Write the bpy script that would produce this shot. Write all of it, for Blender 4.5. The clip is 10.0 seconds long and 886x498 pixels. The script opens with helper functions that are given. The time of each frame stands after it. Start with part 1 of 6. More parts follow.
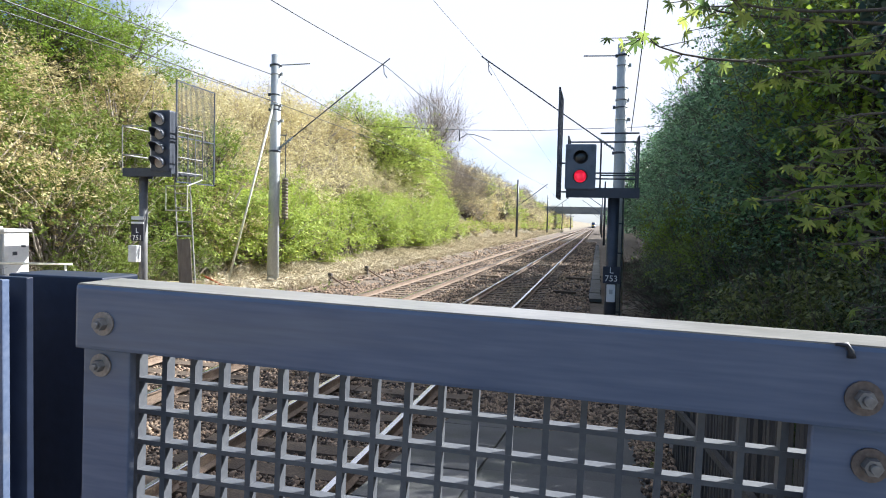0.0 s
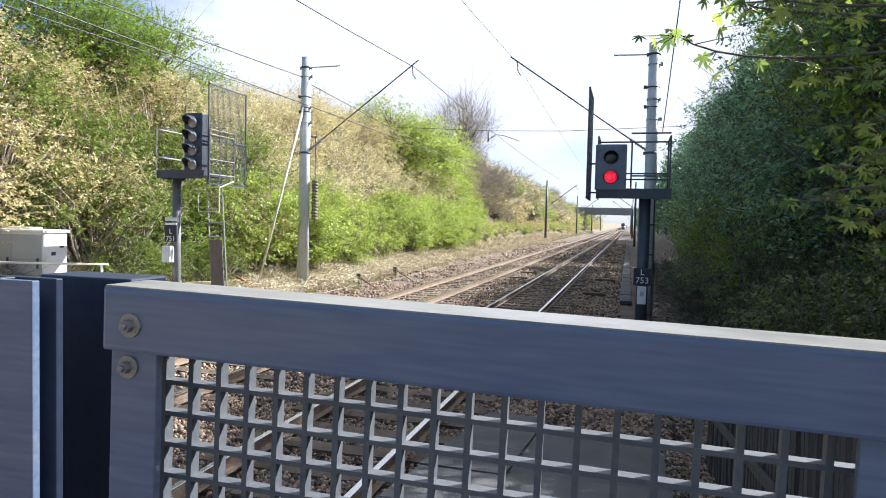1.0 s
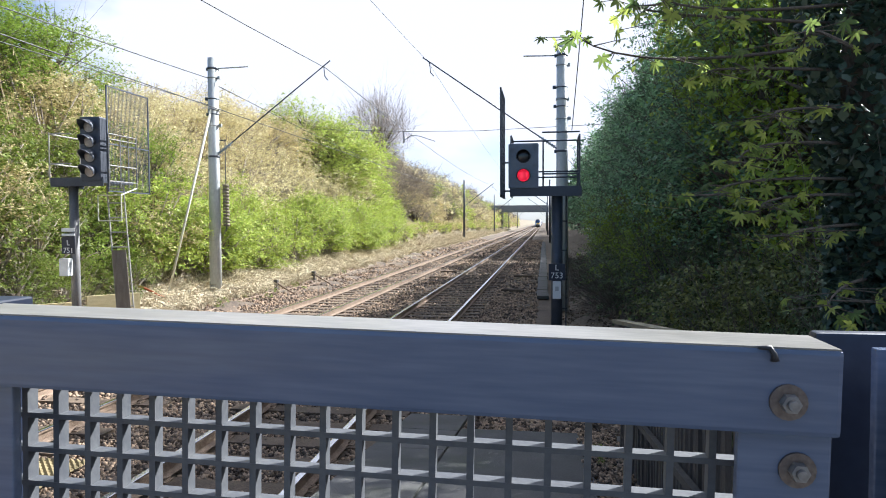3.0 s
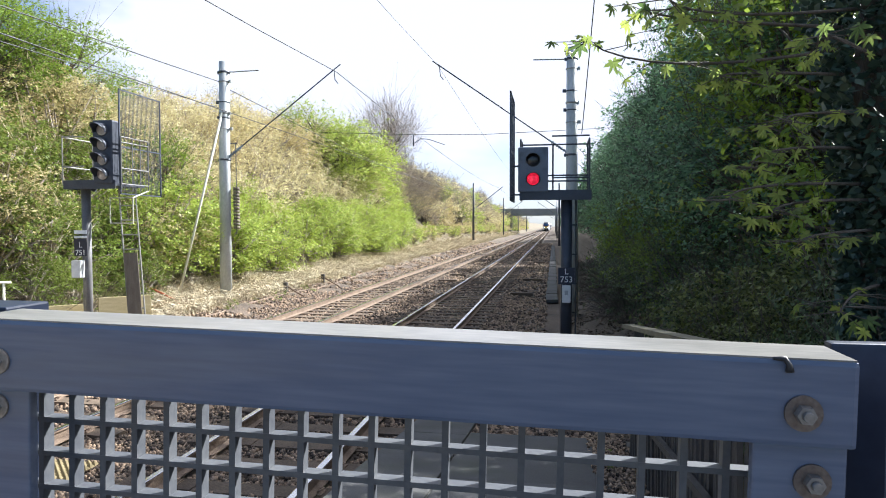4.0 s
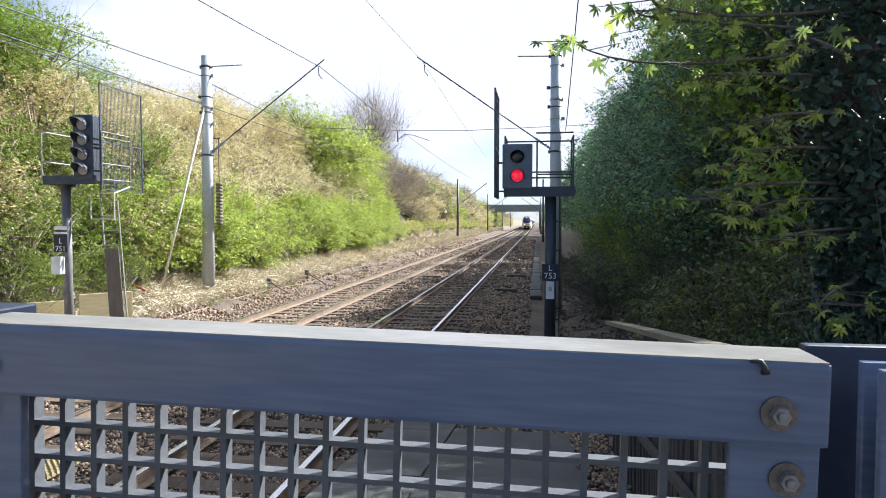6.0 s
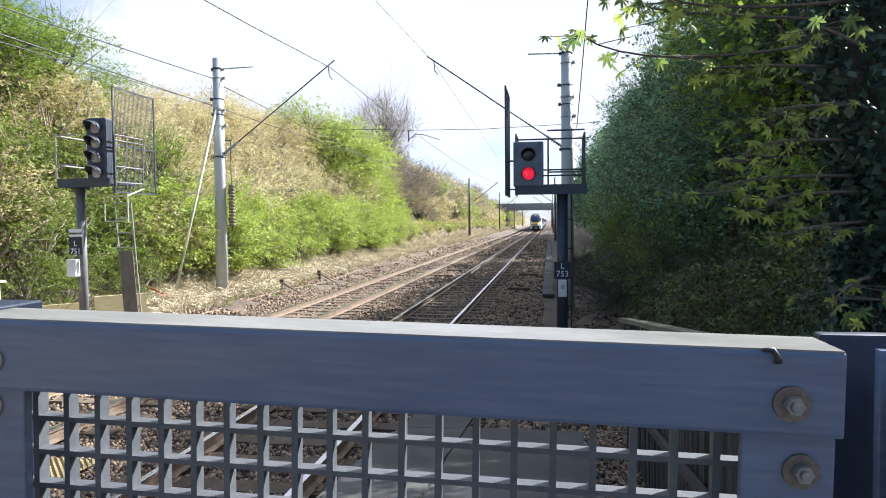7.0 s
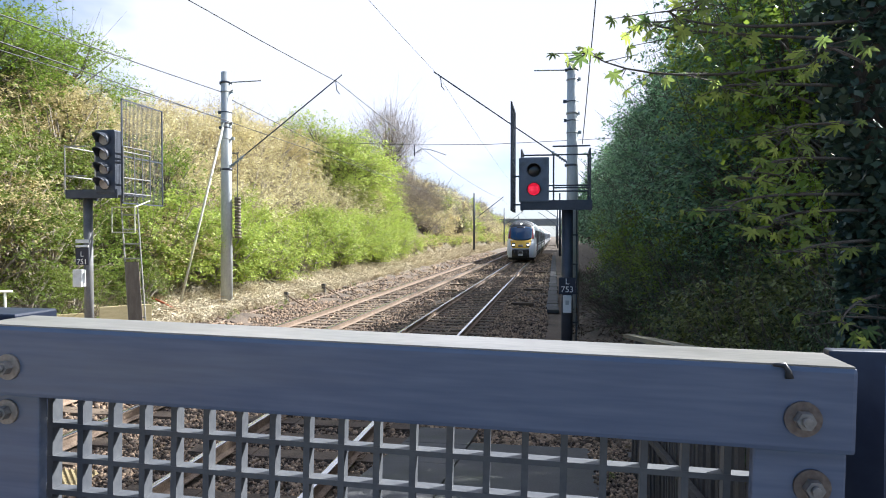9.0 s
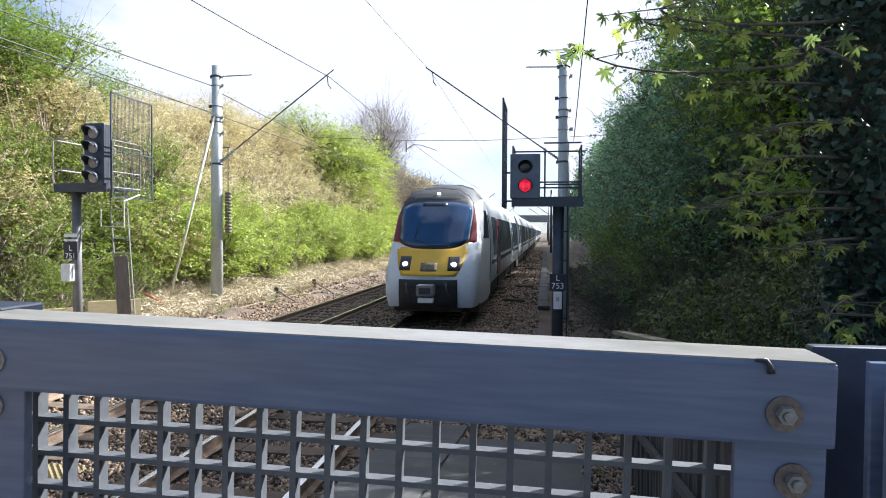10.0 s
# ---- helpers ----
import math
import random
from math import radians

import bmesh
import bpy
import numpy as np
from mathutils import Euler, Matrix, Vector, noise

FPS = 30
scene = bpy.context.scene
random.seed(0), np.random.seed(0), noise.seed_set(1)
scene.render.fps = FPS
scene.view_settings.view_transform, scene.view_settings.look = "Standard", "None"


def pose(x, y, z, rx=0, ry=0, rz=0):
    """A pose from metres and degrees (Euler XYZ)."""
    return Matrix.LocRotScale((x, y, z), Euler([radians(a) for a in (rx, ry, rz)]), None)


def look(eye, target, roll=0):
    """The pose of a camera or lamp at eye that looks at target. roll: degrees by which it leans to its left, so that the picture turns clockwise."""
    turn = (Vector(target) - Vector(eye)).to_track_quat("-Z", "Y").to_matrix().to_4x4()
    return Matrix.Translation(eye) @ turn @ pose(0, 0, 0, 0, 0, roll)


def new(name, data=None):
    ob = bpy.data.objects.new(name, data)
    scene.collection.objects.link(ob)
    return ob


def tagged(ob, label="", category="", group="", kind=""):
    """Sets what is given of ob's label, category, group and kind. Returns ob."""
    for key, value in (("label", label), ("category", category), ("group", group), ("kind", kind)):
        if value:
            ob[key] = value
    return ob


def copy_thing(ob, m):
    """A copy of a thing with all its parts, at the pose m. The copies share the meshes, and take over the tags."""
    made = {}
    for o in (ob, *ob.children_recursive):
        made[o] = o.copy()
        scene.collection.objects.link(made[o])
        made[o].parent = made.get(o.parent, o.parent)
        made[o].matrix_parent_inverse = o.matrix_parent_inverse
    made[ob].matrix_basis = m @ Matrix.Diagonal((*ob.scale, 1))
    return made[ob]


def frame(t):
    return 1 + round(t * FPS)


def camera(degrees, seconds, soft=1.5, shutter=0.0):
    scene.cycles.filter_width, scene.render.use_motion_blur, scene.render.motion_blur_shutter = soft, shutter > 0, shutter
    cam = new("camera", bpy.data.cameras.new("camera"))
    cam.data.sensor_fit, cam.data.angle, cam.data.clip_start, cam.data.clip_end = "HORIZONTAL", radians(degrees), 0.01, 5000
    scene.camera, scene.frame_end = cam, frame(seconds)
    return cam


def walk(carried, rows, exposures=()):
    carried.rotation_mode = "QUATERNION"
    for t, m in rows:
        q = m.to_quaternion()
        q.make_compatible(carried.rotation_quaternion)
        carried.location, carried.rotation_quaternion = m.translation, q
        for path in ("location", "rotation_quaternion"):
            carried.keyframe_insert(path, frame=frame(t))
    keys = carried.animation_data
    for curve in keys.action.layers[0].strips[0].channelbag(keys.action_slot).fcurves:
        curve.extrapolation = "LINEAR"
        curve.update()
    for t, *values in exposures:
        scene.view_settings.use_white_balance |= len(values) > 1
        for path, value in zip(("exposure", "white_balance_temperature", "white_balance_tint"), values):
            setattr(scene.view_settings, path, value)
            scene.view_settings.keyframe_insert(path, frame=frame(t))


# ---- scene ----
cam = camera(67.9, 10.0, soft=1.0)
PATH = [
    (0, (-0.031, -0.055, 2.373), (-0.487, 1.89, 2.287), 1.4),
    (0.5, (-0.016, -0.053, 2.374), (-0.469, 1.892, 2.274), 1.6),
    (1, (-0.036, -0.032, 2.374), (-0.576, 1.892, 2.289), 1.4),
    (1.5, (-0.001, 0.0, 2.381), (-0.447, 1.946, 2.272), 1.6),
    (2, (-0.003, 0.01, 2.385), (-0.342, 1.98, 2.322), 1.1),
    (2.5, (0.001, 0.014, 2.386), (-0.302, 1.989, 2.293), 0.0),
    (3.8, (0.005, 0.003, 2.377), (-0.309, 1.978, 2.321), -0.6),
    (4, (-0.001, 0.007, 2.39), (-0.332, 1.978, 2.319), -0.1),
    (4.5, (0.0, 0.001, 2.39), (-0.333, 1.971, 2.301), 0.0),
    (5, (0.005, 0.004, 2.391), (-0.334, 1.972, 2.294), -0.1),
    (5.5, (0.006, 0.004, 2.391), (-0.289, 1.981, 2.318), -0.3),
    (5.7, (-0.005, -0.015, 2.405), (-0.283, 1.964, 2.324), 0.1),
    (7, (0.006, 0.004, 2.39), (-0.314, 1.976, 2.305), -0.6),
    (7.5, (0.003, 0.0, 2.388), (-0.318, 1.974, 2.331), -0.5),
    (8, (0.001, -0.004, 2.391), (-0.33, 1.968, 2.359), -0.4),
    (8.5, (-0.001, -0.003, 2.389), (-0.325, 1.97, 2.346), -0.2),
    (9, (-0.004, -0.009, 2.388), (-0.337, 1.963, 2.347), 0.0),
    (9.5, (0.003, -0.008, 2.387), (-0.319, 1.965, 2.334), 0.2),
    (10, (0.002, -0.011, 2.387), (-0.305, 1.965, 2.334), 0.3),
]
walk(cam, [(t, look(eye, target, roll)) for t, eye, target, roll in PATH], exposures=[(0.0, 1.45, 6000, 9), (10.0, 1.45, 6000, 9)])


# ---- light ----
SUN_DIR = Vector((0.74, 0.67, 0.0)).normalized()
SUN_EL = radians(36)
to_sun = Vector((SUN_DIR.x * math.cos(SUN_EL), SUN_DIR.y * math.cos(SUN_EL), math.sin(SUN_EL)))
sun_data = bpy.data.lights.new("sun", "SUN")
sun_data.energy, sun_data.angle, sun_data.color = 5.0, radians(0.6), (1.0, 0.965, 0.91)
sun = new("sun", sun_data)
sun.matrix_world = look(to_sun * 60, (0, 0, 0))

world = bpy.data.worlds.new("sky")
scene.world = world
world.use_nodes = True
wn, wl = world.node_tree.nodes, world.node_tree.links
wn.clear()
w_out, w_bg, w_sky = wn.new("ShaderNodeOutputWorld"), wn.new("ShaderNodeBackground"), wn.new("ShaderNodeTexSky")
w_sky.sky_type, w_sky.sun_disc = "NISHITA", False
w_sky.sun_elevation, w_sky.sun_rotation = SUN_EL, math.atan2(SUN_DIR.x, SUN_DIR.y)
w_sky.dust_density = 1.0
w_co, w_noise, w_ramp, w_mix, w_gain = (wn.new("ShaderNodeTexCoord"), wn.new("ShaderNodeTexNoise"), wn.new("ShaderNodeValToRGB"),
                                        wn.new("ShaderNodeMix"), wn.new("ShaderNodeMix"))
w_noise.inputs["Scale"].default_value, w_noise.inputs["Detail"].default_value = 1.6, 6.0
w_ramp.color_ramp.elements[0].position, w_ramp.color_ramp.elements[1].position = 0.6, 0.73
w_map = wn.new("ShaderNodeMapping")
w_map.inputs["Location"].default_value = (0.35, 0.1, 0.0)
w_map.inputs["Scale"].default_value = (1.0, 1.0, 2.2)
wl.new(w_co.outputs["Generated"], w_map.inputs["Vector"])
wl.new(w_map.outputs["Vector"], w_noise.inputs["Vector"])
w_dot, w_add = wn.new("ShaderNodeVectorMath"), wn.new("ShaderNodeMath")
w_dot.operation, w_add.operation = "DOT_PRODUCT", "MULTIPLY_ADD"
w_dot.inputs[1].default_value = to_sun
wl.new(w_co.outputs["Generated"], w_dot.inputs[0])
wl.new(w_dot.outputs["Value"], w_add.inputs[0])
w_add.inputs[1].default_value = 0.42
wl.new(w_noise.outputs["Fac"], w_add.inputs[2])
wl.new(w_add.outputs["Value"], w_ramp.inputs["Fac"])
w_gain.data_type, w_gain.blend_type = "RGBA", "MULTIPLY"
w_gain.inputs["Factor"].default_value = 1.0
w_gain.inputs["B"].default_value = (0.046, 0.054, 0.061, 1)
wl.new(w_sky.outputs["Color"], w_gain.inputs["A"])
w_mix.data_type = "RGBA"
w_mix.inputs["B"].default_value = (0.385, 0.392, 0.44, 1)
wl.new(w_ramp.outputs["Color"], w_mix.inputs["Factor"])
wl.new(w_gain.outputs["Result"], w_mix.inputs["A"])
wl.new(w_mix.outputs["Result"], w_bg.inputs["Color"])
w_bg.inputs["Strength"].default_value = 1.0
wl.new(w_bg.outputs["Background"], w_out.inputs["Surface"])


# ---- materials ----
def material(name, low, high, rough=0.6, metal=0.0, scale=6.0, fine=60.0, bump=0.1, per_object=0.0, per_island=0.0,
             stretch=(1, 1, 1), dirt=None, dirt_at=(0.55, 0.75), coords="Object"):
    """Two colours mixed by coarse and fine noise, with relief; dirt: a third colour in patches."""
    m = bpy.data.materials.new(name)
    m.use_nodes = True
    n, l = m.node_tree.nodes, m.node_tree.links
    b = n["Principled BSDF"]
    co, mp = n.new("ShaderNodeTexCoord"), n.new("ShaderNodeMapping")
    mp.inputs["Scale"].default_value = stretch
    l.new(co.outputs[coords], mp.inputs["Vector"])
    n1, n2, add = n.new("ShaderNodeTexNoise"), n.new("ShaderNodeTexNoise"), n.new("ShaderNodeMath")
    n1.inputs["Scale"].default_value, n1.inputs["Detail"].default_value = scale, 4
    n2.inputs["Scale"].default_value, n2.inputs["Detail"].default_value = fine, 3
    for t in (n1, n2):
        l.new(mp.outputs["Vector"], t.inputs["Vector"])
    add.operation = "ADD"
    l.new(n1.outputs["Fac"], add.inputs[0])
    l.new(n2.outputs["Fac"], add.inputs[1])
    last = add
    for source, amount in (("Object Info", per_object), ("Geometry", per_island)):
        if amount:
            node = n.new("ShaderNodeObjectInfo" if source == "Object Info" else "ShaderNodeNewGeometry")
            ma = n.new("ShaderNodeMath")
            ma.operation = "MULTIPLY_ADD"
            l.new(node.outputs["Random" if source == "Object Info" else "Random Per Island"], ma.inputs[0])
            ma.inputs[1].default_value = amount
            l.new(last.outputs[0], ma.inputs[2])
            sub = n.new("ShaderNodeMath")
            sub.operation = "SUBTRACT"
            l.new(ma.outputs[0], sub.inputs[0])
            sub.inputs[1].default_value = amount / 2
            last = sub
    fit_range = n.new("ShaderNodeMapRange")
    fit_range.inputs["From Min"].default_value, fit_range.inputs["From Max"].default_value = 0.65, 1.35
    l.new(last.outputs[0], fit_range.inputs["Value"])
    mix = n.new("ShaderNodeMix")
    mix.data_type = "RGBA"
    mix.inputs["A"].default_value, mix.inputs["B"].default_value = (*low, 1), (*high, 1)
    l.new(fit_range.outputs["Result"], mix.inputs["Factor"])
    colour = mix.outputs["Result"]
    if dirt:
        n3, r3, mix3 = n.new("ShaderNodeTexNoise"), n.new("ShaderNodeMapRange"), n.new("ShaderNodeMix")
        n3.inputs["Scale"].default_value, n3.inputs["Detail"].default_value = scale * 0.7, 6
        l.new(mp.outputs["Vector"], n3.inputs["Vector"])
        r3.inputs["From Min"].default_value, r3.inputs["From Max"].default_value = dirt_at
        l.new(n3.outputs["Fac"], r3.inputs["Value"])
        mix3.data_type = "RGBA"
        mix3.inputs["B"].default_value = (*dirt, 1)
        l.new(r3.outputs["Result"], mix3.inputs["Factor"])
        l.new(colour, mix3.inputs["A"])
        colour = mix3.outputs["Result"]
    l.new(colour, b.inputs["Base Color"])
    b.inputs["Roughness"].default_value, b.inputs["Metallic"].default_value = rough, metal
    if bump:
        bp = n.new("ShaderNodeBump")
        bp.inputs["Strength"].default_value, bp.inputs["Distance"].default_value = bump, 0.02
        l.new(add.outputs[0], bp.inputs["Height"])
        l.new(bp.outputs["Normal"], b.inputs["Normal"])
    return m


def leaf_material(name, low, high, through_part=0.4, per_object=0.5, gloss=0.22):
    """Leaves: diffuse and light passing through, each leaf a shade of its own."""
    m = bpy.data.materials.new(name)
    m.use_nodes = True
    n, l = m.node_tree.nodes, m.node_tree.links
    n.clear()
    out, geo, info = n.new("ShaderNodeOutputMaterial"), n.new("ShaderNodeNewGeometry"), n.new("ShaderNodeObjectInfo")
    ma, mix = n.new("ShaderNodeMath"), n.new("ShaderNodeMix")
    ma.operation = "MULTIPLY_ADD"
    l.new(info.outputs["Random"], ma.inputs[0])
    ma.inputs[1].default_value = per_object
    sc = n.new("ShaderNodeMath")
    sc.operation = "MULTIPLY"
    sc.inputs[1].default_value = 1 - per_object
    l.new(geo.outputs["Random Per Island"], sc.inputs[0])
    l.new(sc.outputs[0], ma.inputs[2])
    mix.data_type = "RGBA"
    mix.inputs["A"].default_value, mix.inputs["B"].default_value = (*low, 1), (*high, 1)
    l.new(ma.outputs[0], mix.inputs["Factor"])
    pb, tr, ms = n.new("ShaderNodeBsdfPrincipled"), n.new("ShaderNodeBsdfTranslucent"), n.new("ShaderNodeMixShader")
    pb.inputs["Roughness"].default_value = 0.5
    pb.inputs["Specular IOR Level"].default_value = gloss
    l.new(mix.outputs["Result"], pb.inputs["Base Color"])
    l.new(mix.outputs["Result"], tr.inputs["Color"])
    ms.inputs["Fac"].default_value = through_part
    l.new(pb.outputs[0], ms.inputs[1])
    l.new(tr.outputs[0], ms.inputs[2])
    l.new(ms.outputs[0], out.inputs["Surface"])
    return m


def glow_material(name, colour, strength):
    m = bpy.data.materials.new(name)
    m.use_nodes = True
    b = m.node_tree.nodes["Principled BSDF"]
    b.inputs["Base Color"].default_value = (*colour, 1)
    b.inputs["Emission Color"].default_value = (*colour, 1)
    b.inputs["Emission Strength"].default_value = strength
    b.inputs["Roughness"].default_value = 0.2
    return m


M_GATE = material("grey_blue_moulding", (0.08, 0.108, 0.178), (0.142, 0.174, 0.25), rough=0.24, scale=1.6, fine=16, bump=0.012, stretch=(0.5, 7, 7), per_object=0.1,
                  dirt=(0.2, 0.2, 0.2), dirt_at=(0.58, 0.9))
# Rail-top moulding: dusty, and paler than the sides to paint in sunlight.
M_GATETOP = material("dusty_sunlit_moulding", (0.15, 0.148, 0.14), (0.28, 0.265, 0.24), rough=0.32, scale=4, fine=30, bump=0.03, stretch=(1, 4, 4), dirt=(0.13, 0.12, 0.1), dirt_at=(0.55, 0.75))
M_RAILWOOD = material("weathered_rail_timber", (0.09, 0.082, 0.052), (0.2, 0.18, 0.115), rough=0.85, scale=5, fine=60, bump=0.2, stretch=(5, 1, 5))
M_NAVY = material("dark_navy_post_and_shade", (0.01, 0.015, 0.032), (0.022, 0.03, 0.055), rough=0.4, scale=3, fine=40, bump=0.04)
M_MESH = material("grey_grating", (0.066, 0.072, 0.086), (0.115, 0.12, 0.128), rough=0.5, scale=8, fine=90, bump=0.05)
M_BOARD = material("brown_board", (0.12, 0.095, 0.07), (0.24, 0.2, 0.15), rough=0.8, scale=4, fine=50, bump=0.2, stretch=(5, 5, 0.6))
M_ZINC = material("weathered_zinc", (0.1, 0.08, 0.073), (0.23, 0.19, 0.165), rough=0.5, metal=0.6, scale=20, fine=150, bump=0.1)
M_WASHER = material("pale_zinc", (0.21, 0.175, 0.145), (0.4, 0.345, 0.29), rough=0.5, metal=0.2, scale=20, fine=150, bump=0.08)
M_RAILPALE = material("weathered_cream", (0.26, 0.25, 0.215), (0.4, 0.385, 0.34), rough=0.6, scale=4, fine=40, bump=0.03)
M_ORANGE = material("faded_orange_plastic", (0.42, 0.1, 0.05), (0.58, 0.17, 0.09), rough=0.55, scale=5, fine=40, bump=0.02)
M_BOLT = material("dulled_bolt_steel", (0.16, 0.15, 0.145), (0.3, 0.285, 0.27), rough=0.5, metal=0.5, scale=20, fine=150, bump=0.1)
M_GALV = material("galvanised_steel", (0.3, 0.31, 0.31), (0.48, 0.49, 0.48), rough=0.55, metal=0.35, scale=3, fine=40, bump=0.05, dirt=(0.2, 0.16, 0.12))
M_CONC = material("mast_paint", (0.4, 0.42, 0.42), (0.58, 0.6, 0.6), rough=0.6, metal=0.1, scale=2, fine=30, bump=0.05, stretch=(1, 1, 0.3), dirt=(0.26, 0.25, 0.22))
M_DARK = material("dark_grey_steel", (0.042, 0.05, 0.068), (0.08, 0.09, 0.115), rough=0.5, metal=0.2, scale=5, fine=60, bump=0.05)
M_HEADGREY = material("signal_head_grey", (0.12, 0.142, 0.185), (0.19, 0.22, 0.27), rough=0.45, scale=4, fine=50, bump=0.04, dirt=(0.07, 0.075, 0.085))
M_BLACK = material("black_casing", (0.012, 0.013, 0.016), (0.03, 0.032, 0.036), rough=0.45, scale=8, fine=80, bump=0.03)
M_CREAM = material("cream_paint", (0.55, 0.52, 0.4), (0.72, 0.7, 0.58), rough=0.5, scale=4, fine=40, bump=0.03)
M_WHITE = material("white_paint", (0.7, 0.71, 0.72), (0.82, 0.82, 0.82), rough=0.45, scale=3, fine=30, bump=0.02, dirt=(0.5, 0.48, 0.44))
M_CABGREY = material("cabinet_grey", (0.36, 0.37, 0.38), (0.46, 0.47, 0.48), rough=0.5, scale=3, fine=40, bump=0.03)
M_RAILTOP = material("polished_rail_head", (0.5, 0.5, 0.52), (0.7, 0.7, 0.72), rough=0.22, metal=1.0, scale=4, fine=60, bump=0.01, stretch=(1, 0.05, 1))
M_RUST = material("rusty_steel", (0.14, 0.098, 0.07), (0.34, 0.25, 0.18), rough=0.85, metal=0.1, scale=6, fine=60, bump=0.2)
M_SLEEPER = material("sleeper_concrete", (0.07, 0.05, 0.034), (0.185, 0.135, 0.092), rough=0.9, scale=3, fine=50, bump=0.3, per_object=0.35)
M_STONE = material("ballast_stone", (0.048, 0.034, 0.025), (0.4, 0.285, 0.19), rough=0.9, scale=2, fine=30, bump=0.2, per_island=0.9)
M_SLAB = material("ramp_concrete", (0.066, 0.065, 0.064), (0.118, 0.115, 0.112), rough=0.9, scale=2, fine=70, bump=0.25, per_object=0.3, dirt=(0.06, 0.065, 0.05), dirt_at=(0.5, 0.7))
M_TIMBER = material("grey_timber", (0.03, 0.028, 0.028), (0.08, 0.074, 0.068), rough=0.85, scale=5, fine=60, bump=0.3, stretch=(6, 6, 0.6), per_object=0.4)
M_TIMBERPALE = material("pale_timber", (0.42, 0.34, 0.17), (0.6, 0.5, 0.28), rough=0.8, scale=5, fine=60, bump=0.2, stretch=(1, 5, 5), per_object=0.3)
M_YELLOWGRP = material("straw_yellow_panel", (0.2, 0.155, 0.07), (0.3, 0.235, 0.115), rough=0.8, scale=6, fine=60, bump=0.2)
M_BARK = material("bark", (0.06, 0.05, 0.04), (0.15, 0.125, 0.1), rough=0.9, scale=8, fine=60, bump=0.6, stretch=(3, 3, 0.6))
M_TWIG = material("twig_tan", (0.27, 0.21, 0.125), (0.6, 0.5, 0.32), rough=0.85, scale=3, fine=30, bump=0.0, per_island=0.8, per_object=0.4)
M_TWIGGREY = material("twig_grey", (0.2, 0.165, 0.14), (0.42, 0.36, 0.31), rough=0.85, scale=3, fine=30, bump=0.0, per_island=0.6)
M_STRAW = material("dead_grass", (0.36, 0.29, 0.18), (0.82, 0.74, 0.56), rough=0.85, scale=2, fine=20, bump=0.0, per_island=0.8)
M_LITTER = material("dead_leaves", (0.05, 0.036, 0.024), (0.24, 0.18, 0.13), rough=0.9, scale=2, fine=20, bump=0.0, per_island=0.9)
M_SIGNBLUE = material("sign_navy", (0.012, 0.016, 0.035), (0.025, 0.03, 0.055), rough=0.4, scale=4, fine=40, bump=0.0)
M_LETTER = material("sign_white", (0.74, 0.75, 0.76), (0.84, 0.84, 0.84), rough=0.45, scale=4, fine=40, bump=0.0)
M_WIRE = material("wire_copper_grey", (0.05, 0.05, 0.05), (0.1, 0.1, 0.1), rough=0.5, metal=0.5, scale=4, fine=40, bump=0.0)
M_CERAMIC = material("grey_insulator", (0.16, 0.2, 0.24), (0.26, 0.31, 0.36), rough=0.25, scale=4, fine=40, bump=0.0)
M_BRIDGE = material("bridge_concrete", (0.2, 0.2, 0.2), (0.3, 0.3, 0.3), rough=0.9, scale=0.5, fine=6, bump=0.1)
M_LENS = material("unlit_lens", (0.02, 0.02, 0.022), (0.04, 0.04, 0.045), rough=0.12, scale=4, fine=40, bump=0.0)
# Pale tone paints the daylight caught under the four-aspect signal's hoods.
M_LENSPALE = material("daylit_pale_lens", (0.34, 0.3, 0.28), (0.5, 0.45, 0.42), rough=0.25, scale=4, fine=40, bump=0.0)
M_POSTGREY = material("weathered_post_grey", (0.14, 0.14, 0.145), (0.24, 0.235, 0.23), rough=0.6, metal=0.2, scale=3, fine=40, bump=0.05, dirt=(0.12, 0.1, 0.08))
M_RED = glow_material("red_aspect", (1.0, 0.02, 0.06), 0.3)


def prism_lens(m, low, high):
    """The moulded prisms of a signal lens: its glow varies from facet to facet."""
    n, l = m.node_tree.nodes, m.node_tree.links
    co, vo, mr = n.new("ShaderNodeTexCoord"), n.new("ShaderNodeTexVoronoi"), n.new("ShaderNodeMapRange")
    vo.inputs["Scale"].default_value = 26
    mr.inputs["From Min"].default_value, mr.inputs["From Max"].default_value = 0.1, 0.55
    mr.inputs["To Min"].default_value, mr.inputs["To Max"].default_value = high, low
    l.new(co.outputs["Object"], vo.inputs["Vector"])
    l.new(vo.outputs["Distance"], mr.inputs["Value"])
    l.new(mr.outputs["Result"], n["Principled BSDF"].inputs["Emission Strength"])


prism_lens(M_RED, 0.16, 0.6)
M_LAMP = glow_material("train_headlight", (1.0, 0.95, 0.86), 3.0)
M_LEAF_LIME = leaf_material("leaf_lime", (0.2, 0.28, 0.05), (0.56, 0.63, 0.14), 0.42, 0.25)
M_LEAF_GREEN = leaf_material("leaf_green", (0.11, 0.18, 0.025), (0.3, 0.4, 0.06), 0.45, 0.3)
M_LEAF_OLIVE = leaf_material("leaf_olive", (0.34, 0.285, 0.125), (0.75, 0.64, 0.35), 0.4, 0.35)
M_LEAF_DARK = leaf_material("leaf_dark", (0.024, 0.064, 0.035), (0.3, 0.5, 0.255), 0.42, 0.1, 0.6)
# Low bushes: leaf colour darkened in place of deep shade inside the foliage.
M_LEAF_UNDER = leaf_material("leaf_shaded_undergrowth", (0.012, 0.028, 0.012), (0.15, 0.22, 0.09), 0.35, 0.05, 0.5)
